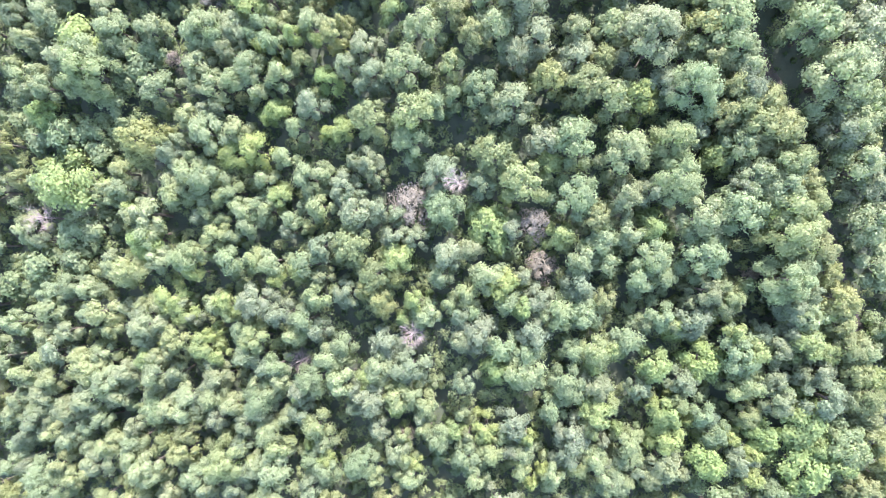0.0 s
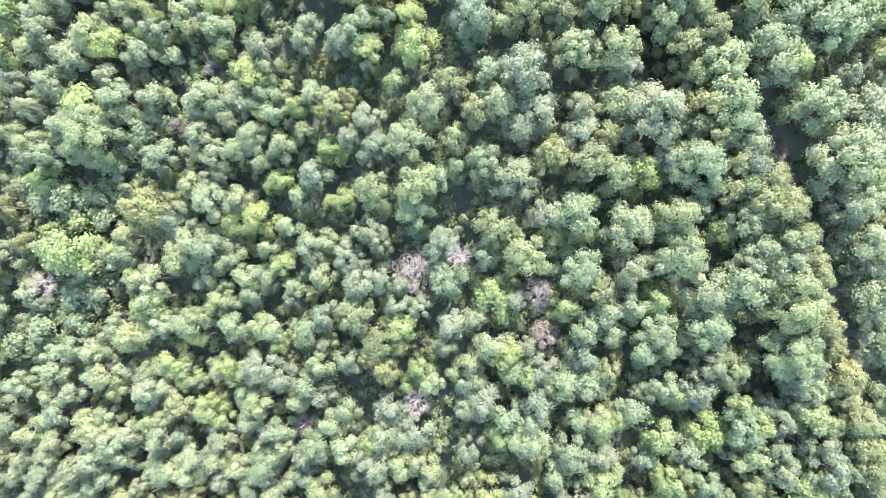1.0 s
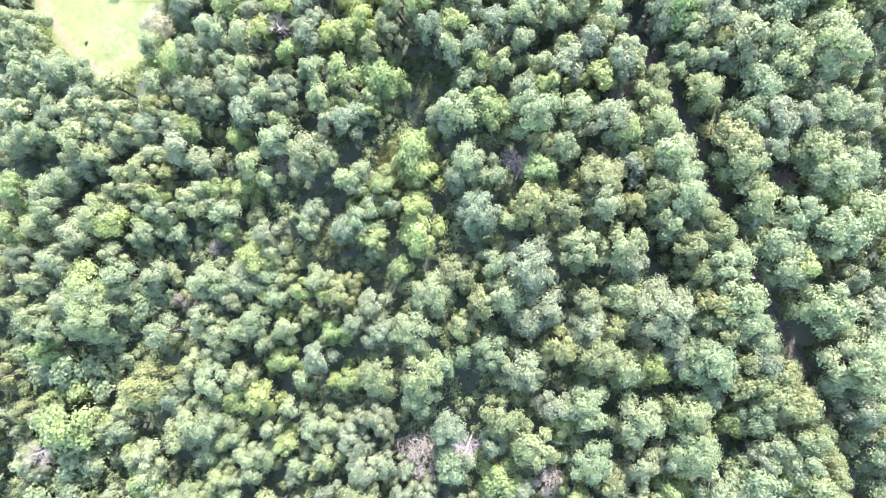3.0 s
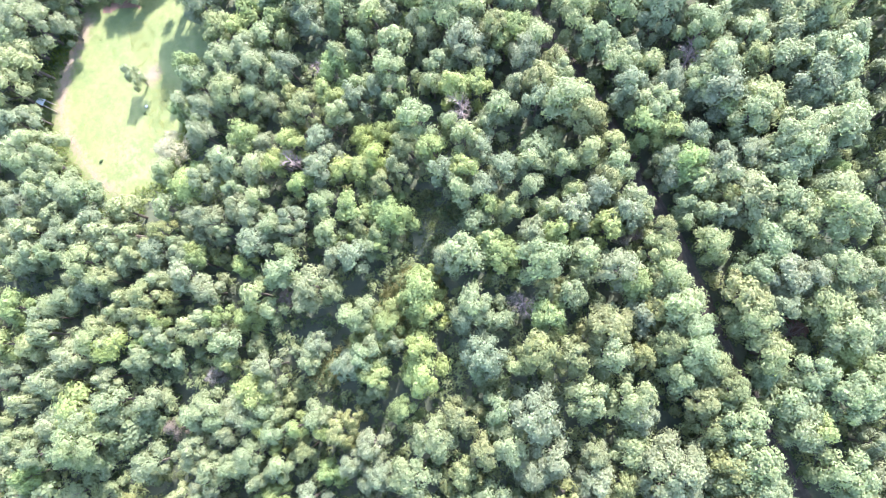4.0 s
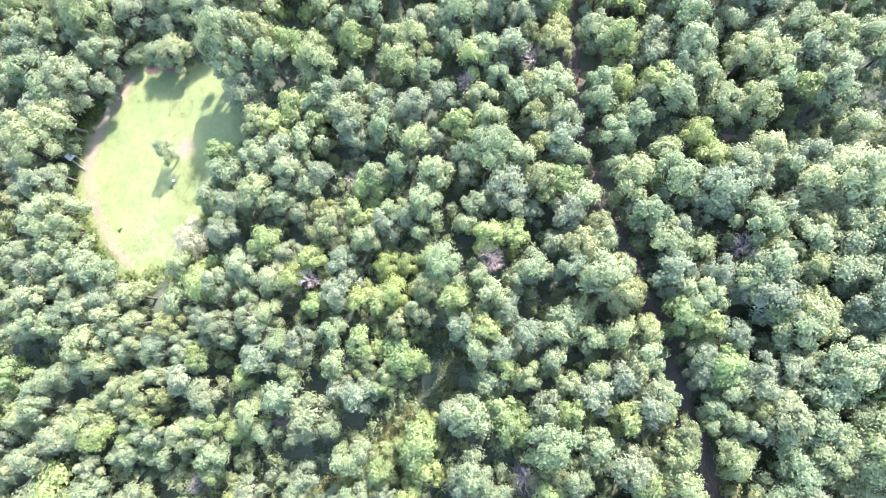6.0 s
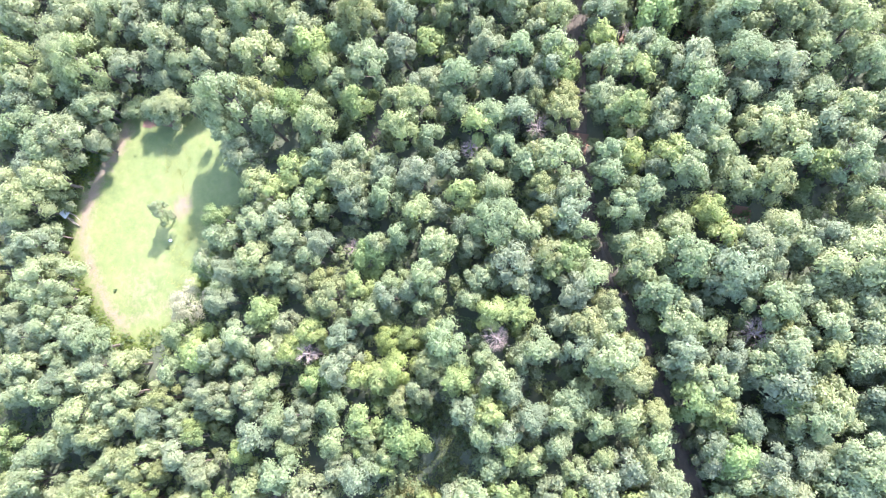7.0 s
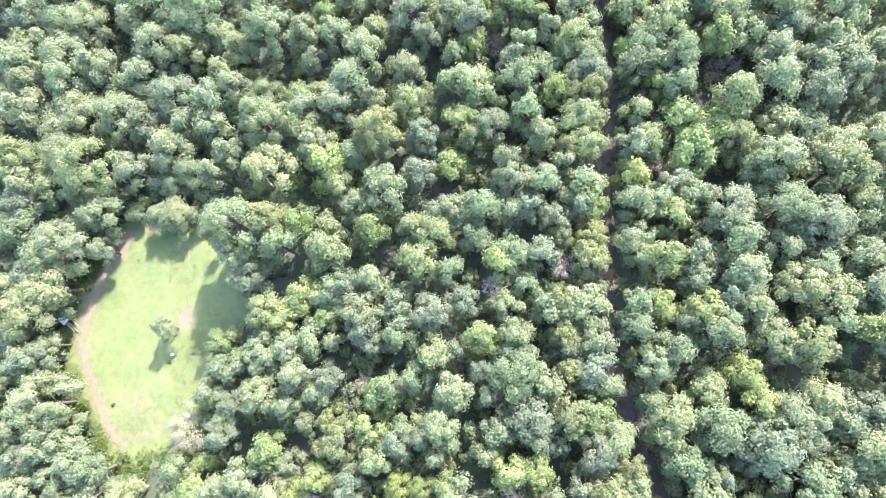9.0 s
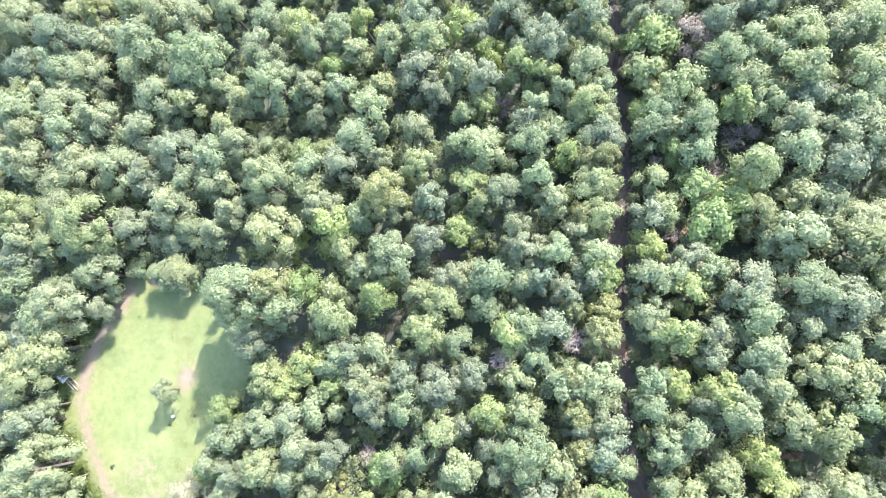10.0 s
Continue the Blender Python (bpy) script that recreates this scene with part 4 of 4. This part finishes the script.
stand("grey", [(-38.9, 106.1, 2.6), (-35.8, 104.3, 1.7), (-30.9, 113.7, 1.7), (-20.2, 103.2, 2.2), (-19.6, 111.6, 1.9), (-11.4, 111.7, 2.3), (9.7, 108.7, 2.3), (12.6, 109.1, 2.3), (13.0, 112.9, 2.7), (16.0, 106.5, 3.1),
               (22.1, 104.0, 2.7), (-90.5, 114.3, 3.1), (-68.3, 117.3, 3.1), (-66.5, 118.3, 2.6), (-61.0, 120.6, 2.1), (-35.1, 122.8, 2.6), (-33.9, 115.4, 2.8), (-27.7, 122.6, 1.8), (-25.2, 116.1, 2.2), (-24.4, 124.6, 2.2),
               (-19.7, 121.4, 3.3), (-16.0, 122.6, 1.6), (-15.3, 125.5, 2.5), (-10.9, 114.0, 1.9), (-1.6, 122.4, 1.8), (9.5, 119.3, 2.6), (13.6, 119.0, 2.2), (16.3, 115.1, 2.2), (-6.7, 127.2, 1.9), (-1.3, 126.9, 2.2)])
stand("grey", [(2.7, 128.3, 2.1), (10.9, 126.8, 2.5), (13.8, 128.4, 2.8)])
stand("olive", [(-49.9, -27.9, 3.2), (-19.6, -6.4, 2.5), (8.7, -6.1, 1.8), (-19.6, -3.4, 3.2), (7.5, 4.1, 2.1), (-49.8, 13.7, 3.5), (-4.7, 11.3, 2.7), (21.3, 15.0, 2.2), (25.7, 13.8, 2.9), (-23.3, 26.3, 2.4),
               (-6.9, 24.9, 2.0), (1.8, 19.7, 2.4), (6.3, 19.0, 2.4), (8.2, 21.9, 1.8), (-48.3, 41.1, 3.0), (-1.0, 35.4, 2.6), (3.3, 35.1, 2.3), (6.8, 39.0, 2.6), (18.9, 32.3, 2.1), (22.9, 38.2, 1.6),
               (-47.6, 49.1, 1.9), (-21.7, 50.1, 1.7), (0.3, 42.6, 1.7), (19.7, 52.8, 1.7), (20.4, 42.1, 2.8), (-29.9, 64.8, 3.2), (-18.8, 55.2, 1.7), (-16.3, 59.5, 2.0), (0.9, 60.1, 1.6), (3.8, 62.0, 2.3)])
stand("olive", [(31.0, 58.9, 1.5), (-6.2, 74.0, 2.1), (-0.2, 66.7, 2.3), (18.8, 69.5, 1.8), (22.2, 68.9, 2.1), (30.7, 74.2, 3.1), (-43.5, 86.4, 2.2), (-7.3, 89.7, 2.1), (15.9, 85.9, 2.7), (26.1, 78.4, 3.5),
               (-33.8, 99.9, 3.1), (-22.6, 101.0, 1.8), (-7.3, 92.4, 2.0), (-37.8, 113.1, 2.1), (5.8, 105.7, 2.2), (9.2, 112.8, 2.7), (15.8, 104.0, 2.9), (19.6, 104.0, 2.2), (-79.2, 117.6, 2.4), (-13.7, 123.0, 2.3),
               (14.1, 122.1, 3.4)])
stand("bright", [(21.5, -26.8, 2.5), (28.2, -23.0, 2.1), (32.7, -20.9, 3.2), (33.0, -27.2, 3.4), (-4.4, -15.8, 2.1), (17.4, -9.7, 1.7), (21.0, -14.0, 2.5), (-52.3, 1.2, 2.6), (-5.2, 2.5, 2.6), (14.5, 2.4, 2.2),
               (27.4, 4.6, 2.3), (-62.5, 9.1, 4.1), (-38.9, 12.5, 2.0), (-33.7, 17.4, 1.4), (-32.0, 18.0, 1.7), (-26.0, 14.8, 1.2), (-23.9, 15.3, 1.6), (-3.2, 6.4, 0.8), (21.8, 11.2, 2.1), (-65.8, 18.4, 2.1),
               (-57.9, 27.2, 3.5), (-25.0, 21.1, 1.6), (-54.0, 35.0, 2.4), (-47.9, 35.9, 2.0), (-36.5, 38.9, 1.7), (-14.0, 33.0, 2.3), (-37.2, 45.4, 1.5), (-18.4, 51.6, 2.6), (-14.6, 42.1, 2.6), (-44.4, 55.8, 2.5)])
stand("bright", [(-30.1, 55.8, 1.8), (-22.3, 61.3, 1.5), (-20.0, 58.4, 1.9), (-19.9, 61.9, 1.3), (15.6, 57.0, 2.6), (31.4, 56.0, 1.6), (-28.6, 70.9, 2.4), (-40.8, 87.6, 2.1), (21.4, 89.2, 2.2), (-43.9, 92.2, 1.5),
               (-39.6, 95.3, 2.7), (-13.9, 109.1, 2.1), (-3.2, 111.5, 1.7), (1.9, 103.7, 2.8), (3.7, 106.8, 2.6), (4.3, 109.4, 1.7), (-45.1, 115.3, 1.9), (-30.1, 123.3, 2.2), (-25.6, 120.5, 1.8), (-7.9, 124.2, 2.9),
               (-6.4, 115.9, 1.9)])
stand("young", [(-75.0, -4.9, 2.3), (-70.6, -2.4, 2.5), (-64.6, 2.1, 2.4), (-64.5, -1.5, 2.1), (-60.3, 3.2, 2.0), (-68.0, 15.7, 2.2), (-63.3, 15.9, 2.4), (-59.2, 16.6, 2.0), (-58.9, 13.2, 2.0), (-70.5, 18.1, 2.0),
               (-70.3, 21.8, 2.0), (-56.8, 20.2, 1.8), (-54.3, 23.4, 1.8), (-51.3, 24.2, 2.2), (-49.8, 26.4, 1.6), (-47.4, 28.8, 1.4), (-46.0, 33.6, 1.6), (-35.5, 35.7, 1.4), (-23.3, 64.2, 1.3), (-70.8, 70.8, 1.5),
               (-33.4, 75.0, 1.4), (-15.6, 73.1, 1.3), (6.3, 68.4, 0.7), (16.4, 74.3, 1.4), (-33.2, 87.0, 1.3), (-27.1, 82.2, 1.5), (-22.6, 97.4, 1.3), (-8.7, 120.7, 1.1)])
stand("withered", [(-16.9, -25.0, 1.1), (-15.5, 5.4, 2.7), (0.3, 3.2, 2.0), (1.0, -2.4, 2.0), (26.4, -3.4, 1.1), (-46.5, 24.8, 1.3), (-40.7, 31.6, 1.4), (-31.3, 41.3, 1.3), (10.1, 48.8, 1.2), (-26.4, 63.6, 1.3),
               (-22.8, 113.7, 1.5), (-4.5, 110.4, 1.0), (-1.7, 102.6, 1.5), (-3.6, 125.1, 2.6), (4.1, 115.1, 2.0)])
for x, y, r, z in DEAD:
    dead_tree(x, y, r, z)


plant("pale", -49.2, 85.6, 2.6, 12.4)
plant("grey", -66.6, 79.2, 1.7, 5.9)
plant("silver", -67.4, 84.6, 1.9, 6.2)
plant("young", -64.6, 85.2, 1.5)
plant("faded", -48.3, 60.6, 2.8, 5.6)

# small fresh trees that come up in the glade
for x, y, r in ((-13.4, 44.4, 1.3), (-16.2, 41.8, 1.0), (-18.3, 40.4, 1.3), (-15.0, 40.2, 1.2), (-19.8, 37.6, 1.2), (-22.6, 36.4, 1.1), (-21.0, 39.6, 0.9), (-23.4, 34.2, 1.3), (-13.0, 42.0, 1.1)):
    plant("fresh", x, y, r, 2.2 + 1.4 * r)

# the close row that edges the track on its west side
for i, p in enumerate(along(TRACK, 2.7)):
    q = along(TRACK, 2.7)[max(0, i - 1)]
    side = Vector((p.y - q.y, q.x - p.x)).normalized() if i else Vector((-1, 0))
    wide = 1.25 if p.y < 45 else 1.0
    for s_ in (2.5 * wide, 4.8 * wide):
        x, y = p.x + side.x * (s_ + dice.uniform(-0.2, 0.2)), p.y + side.y * s_
        if -44 < y < 132 and not any(math.hypot(a - x, b - y) < 1.5 for k in TAKEN for a, b, _ in TAKEN[k]):
            plant("olive", x, y, wide * dice.uniform(1.6, 1.95))
    x, y = p.x - side.x * 2.5, p.y - side.y * 2.5
    if 98 < y < 140 and not any(math.hypot(a - x, b - y) < 2.0 for k in TAKEN for a, b, _ in TAKEN[k]):
        plant("grey", x, y, dice.uniform(1.7, 2.0))


def fill(count, lo, hi, pick, limit=400):
    """Fills what room is left between the stands, and their margins, with trees of the radii given."""
    for _ in range(count):
        y = dice.uniform(-42, 144)
        x = dice.uniform(-88 - 0.22 * max(0, y - 20), 46 - 0.14 * max(0, y - 40))
        r = dice.uniform(lo, hi)
        if limit and wooded(x, y, r) and free(x, y, r):
            limit -= 1
            plant(pick(), x, y, r)


fill(9000, 2.1, 2.8, lambda: dice.choice(("grey", "olive", "pale")), 170)
fill(9000, 1.5, 2.0, lambda: dice.choice(("olive", "pale", "pale", "grey")), 180)
fill(14000, 0.8, 1.25, lambda: "young", 250)


def undergrowth(count):
    """Low weeds and bushes on the floor of the wood, as one mesh; their dark leaf colour adds to the shade in the gaps.
    """
    rng = np.random.default_rng(5)
    C, O = [], []
    while len(C) < count:
        y = rng.uniform(-46, 148)
        x = rng.uniform(-88 - 0.22 * max(0, y - 20), 46 - 0.14 * max(0, y - 40))
        if off_line(x, y, TRACK) < rng.uniform(0.3, 1.6) or (inside(x, y, CLEARING) and off_line(x, y, CLEARING, True) > rng.uniform(-0.5, 1.2)):
            continue
        r = rng.uniform(0.3, 0.95)
        o = unit(rng.normal(0, 1, (24, 3)) + np.array([0, 0, 0.7]))
        C.append(np.array([x, y, lie(x, y) + 0.3 * r]) + o * r * np.array([1, 1, 1.2]) * rng.uniform(0.5, 1.0, (24, 1)))
        O.append(o)
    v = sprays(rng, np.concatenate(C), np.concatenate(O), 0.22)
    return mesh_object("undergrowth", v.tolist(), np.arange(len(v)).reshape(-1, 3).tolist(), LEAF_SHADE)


def thicket(count):
    """Dense saplings and tall bushes that fill what room the trees leave, as one mesh."""
    rng = np.random.default_rng(9)
    C, O, left = [], [], count
    for _ in range(count * 40):
        y = rng.uniform(-46, 148)
        x = rng.uniform(-88 - 0.22 * max(0, y - 20), 46 - 0.14 * max(0, y - 40))
        r = rng.uniform(0.7, 1.25)
        near = [t for i in range(int(x // 4) - 1, int(x // 4) + 2) for j in range(int(y // 4) - 1, int(y // 4) + 2) for t in TAKEN.get((i, j), ())]
        if left and wooded(x, y, r * 0.3) and all(math.hypot(a - x, b - y) > 0.72 * q + 0.3 * r for a, b, q in near):
            left -= 1
            take(x, y, r * 0.7)
            h = r * rng.uniform(1.8, 3.2)
            for k in range(6):
                a, q = k * 2.4, r * 0.8 * math.sqrt(k / 6)
                c = np.array([x + q * math.cos(a), y + q * math.sin(a), lie(x, y) + h * (1 - 0.6 * (k / 6) ** 2) + rng.normal(0, 0.15)])
                o = unit(rng.normal(0, 1, (26, 3)) + np.array([0, 0, 0.4]))
                C.append(c + o * 0.48 * r * rng.uniform(0.4, 1.05, (26, 1)))
                O.append(unit(o + np.array([0, 0, 0.5])))
    v = sprays(rng, np.concatenate(C), np.concatenate(O), 0.19)
    return mesh_object("thicket", v.tolist(), np.arange(len(v)).reshape(-1, 3).tolist(), LEAF_OLIVE)


tagged(thicket(3000), "dense green saplings and bushes between the trees", "thicket", kind="stuff")
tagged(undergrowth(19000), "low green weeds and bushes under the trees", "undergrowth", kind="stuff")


def far_woods(count):
    """The wood going on beyond the stands: round clumps of coarse foliage, as one mesh."""
    rng = np.random.default_rng(21)
    C, O = [], []
    while len(C) < count:
        x, y = rng.uniform(-150, 88), rng.uniform(-85, 185)
        if -42 < y < 144 and -88 - 0.22 * max(0, y - 20) < x < 46 - 0.14 * max(0, y - 40) or off_line(x, y, TRACK) < 3.2:
            continue
        r, h = rng.uniform(1.8, 3.2), rng.uniform(6.0, 9.5)
        o = unit(rng.normal(0, 1, (40, 3)) + np.array([0, 0, 0.6]))
        C.append(np.array([x, y, lie(x, y) + h * 0.55]) + o * np.array([r, r, h * 0.45]) * rng.uniform(0.75, 1.05, (40, 1)))
        O.append(o)
    v = sprays(rng, np.concatenate(C), np.concatenate(O), 0.9)
    return mesh_object("far_woods", v.tolist(), np.arange(len(v)).reshape(-1, 3).tolist(), LEAF_PALE)


tagged(far_woods(3400), "broad-leaved wood going on beyond the clearing's surroundings", "wood", kind="stuff")

# ---- the clearing's own things ----
def tufts(name, count, poly, mat_, size, seed, tall_):
    """Blades in tufts over a polygon, as one mesh."""
    rng = np.random.default_rng(seed)
    x0, x1, y0, y1 = min(p[0] for p in poly), max(p[0] for p in poly), min(p[1] for p in poly), max(p[1] for p in poly)
    V = []
    while len(V) < count:
        x, y = rng.uniform(x0, x1), rng.uniform(y0, y1)
        if not inside(x, y, poly) or noise.noise(Vector((x * 0.35, y * 0.35, seed))) < rng.uniform(-0.5, 0.3):
            continue
        z = lie(x, y) + 0.1
        for _ in range(5):
            a, b, h = rng.uniform(0, 6.28), rng.uniform(0, 6.28), tall_ * rng.uniform(0.5, 1.3)
            p = np.array([x + rng.normal(0, size), y + rng.normal(0, size), z])
            w = np.array([math.cos(a), math.sin(a), 0]) * 0.06
            V.append(np.stack([p - w, p + w, p + np.array([math.cos(b) * h * 0.9, math.sin(b) * h * 0.9, h])]))
    v = np.concatenate(V)
    return mesh_object(name, v.tolist(), np.arange(len(v)).reshape(-1, 3).tolist(), mat_)


tagged(tufts("meadow_grass", 12000, CLEARING, GRASS, 0.15, 3, 0.06), "short sunlit grass tufts of the clearing", "grass", kind="stuff")
ROUGH = [(-60.1, 81.4), (-58.6, 82.4), (-55.5, 80.0), (-54.8, 77.2), (-53.5, 73.5), (-50.5, 70.5), (-50.0, 66), (-51.5, 62), (-55, 63.5), (-54.5, 68), (-56.6, 73.0), (-58.5, 77.5)]
tagged(tufts("rough_grass", 3500, ROUGH, DRY_GRASS, 0.22, 12, 0.1), "rough yellowish grass and weeds of the clearing", "grass", kind="stuff")
tagged(tufts("edge_weeds", 9000, [(-70.5, 80), (-67.2, 80), (-70.6, 72), (-70.0, 66), (-64.5, 59), (-58, 54.8), (-51, 58), (-49.5, 63), (-48.5, 70), (-47.5, 74), (-46, 70), (-46.5, 60), (-52, 53), (-60, 52), (-68, 59), (-73, 67), (-73, 74)], GRASS, 0.3, 14, 0.35),
       "tall green weeds along the clearing's edge", "weeds", kind="stuff")
tagged(tufts("dry_grass", 14000, GLADE, DRY_GRASS, 0.2, 8, 0.55), "tall dry yellow grass in the gap", "grass", kind="stuff")
tagged(tufts("hollow_weeds", 5000, GAP, LEAF_OLIVE, 0.2, 6, 0.3), "low dark weeds in the shaded hollow", "weeds", kind="stuff")

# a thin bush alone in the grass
LONE = meshes("bush", 901, LEAF_SILVER_HAZE, 1.45, 4.9, 1.0, 13, 9, 24, 1.25, 0.13)
LONE_TURN = 40
bush = tagged(new("bush"), "thin grey-green bush alone in the grass", "bush")
for part_name, me in (("trunk", LONE[1]), ("crown", LONE[0])):
    new(part_name, me).parent = bush
bush.matrix_basis = pose(-55.3, 71.6, lie(-55.3, 71.6) - 0.03, 0, 0, LONE_TURN) @ Matrix.Diagonal((0.85, 1.1, 1.12, 1))


# low weeds that stand out of the short grass
WEED = [meshes("weed", 950 + k, LEAF_SHADE, 0.3, 0.42, 0.02, 5, 5, 9, 1.0, 0.1) for k in range(2)]
for k, (x, y, q) in enumerate(((-61.1, 60.4, 0.85), (-55.1, 67.3, 0.8), (-52.2, 69.1, 0.6), (-63.8, 79.0, 0.4), (-62.5, 72.2, 0.35))):
    weed = tagged(new("weed"), "small dark green weed in the short grass", "weed", "weeds of the clearing")
    for part_name, me in (("stem", WEED[k % 2][1]), ("leaves", WEED[k % 2][0])):
        new(part_name, me).parent = weed
    weed.matrix_basis = pose(x, y, lie(x, y) + 0.1, 0, 0, 50 * k) @ Matrix.Diagonal((q, q, q, 1))


def block(bm, x, y, z, sx, sy, sz, turn=None):
    m = Matrix.Translation((x, y, z)) @ (turn or Matrix.Identity(4)) @ Matrix.Diagonal((sx, sy, sz, 1))
    bmesh.ops.create_cube(bm, size=1, matrix=m)


def part(name, bm, material, parent, label="", bevel=0.01):
    if bevel:
        bmesh.ops.bevel(bm, geom=bm.edges[:], offset=bevel, segments=2, affect="EDGES")
    me = bpy.data.meshes.new(name)
    bm.to_mesh(me)
    bm.free()
    me.materials.append(material)
    ob = new(name, me)
    ob.parent = parent
    return tagged(ob, label) if label else ob


PAINT = plain("weathered_white_paint", [(0.2, (0.3, 0.31, 0.32)), (0.8, (0.4, 0.41, 0.41))], 2.0, 0.9, 0.15)
TIMBER = plain("grey_timber", [(0.2, (0.12, 0.1, 0.085)), (0.8, (0.26, 0.22, 0.19))], 3.0)

# a small tub left in the grass
tub = tagged(new("tub"), "small white plastic tub lying in the grass", "tub")
tub.matrix_basis = pose(-55.0, 68.3, lie(-55, 68.3) + 0.13, 0, 0, 25) @ Matrix.Diagonal((0.8, 0.55, 0.6, 1))
bm = bmesh.new()
bmesh.ops.create_cone(bm, cap_ends=True, segments=18, radius1=0.24, radius2=0.29, depth=0.3, matrix=Matrix.Translation((0, 0, 0.15)))
part("body", bm, PAINT, tub)
bm = bmesh.new()
bmesh.ops.create_cone(bm, cap_ends=True, segments=18, radius1=0.31, radius2=0.31, depth=0.04, matrix=Matrix.Translation((0, 0, 0.32)))
part("lid", bm, PAINT, tub)

# a low hide under the trees at the clearing's edge
hide = tagged(new("wooden_hide"), "small timber hide with a pale ribbed roof under trees", "hide")
hide.matrix_basis = pose(-70.9, 69.3, lie(-70.9, 69.3), 0, 0, -24)
for x in (-0.5, 0.5):
    for y in (-0.35, 0.35):
        bm = bmesh.new()
        block(bm, x, y, 0.75, 0.09, 0.09, 1.6)
        part("post", bm, TIMBER, hide)
roof = bmesh.new()
block(roof, 0, 0, 1.6, 1.35, 1.0, 0.04)
roof = part("roof", roof, PAINT, hide, "pale weathered roof panel")
for i in range(6):
    bm = bmesh.new()
    block(bm, -0.55 + 0.22 * i, 0, 1.64, 0.05, 0.98, 0.04)
    part("rib", bm, PAINT, roof)
for y, z in ((-0.42, 1.0), (0.42, 1.0), (-0.42, 0.45)):
    bm = bmesh.new()
    block(bm, 0.75, y, z, 2.6, 0.07, 0.09)
    part("rail", bm, TIMBER, hide)
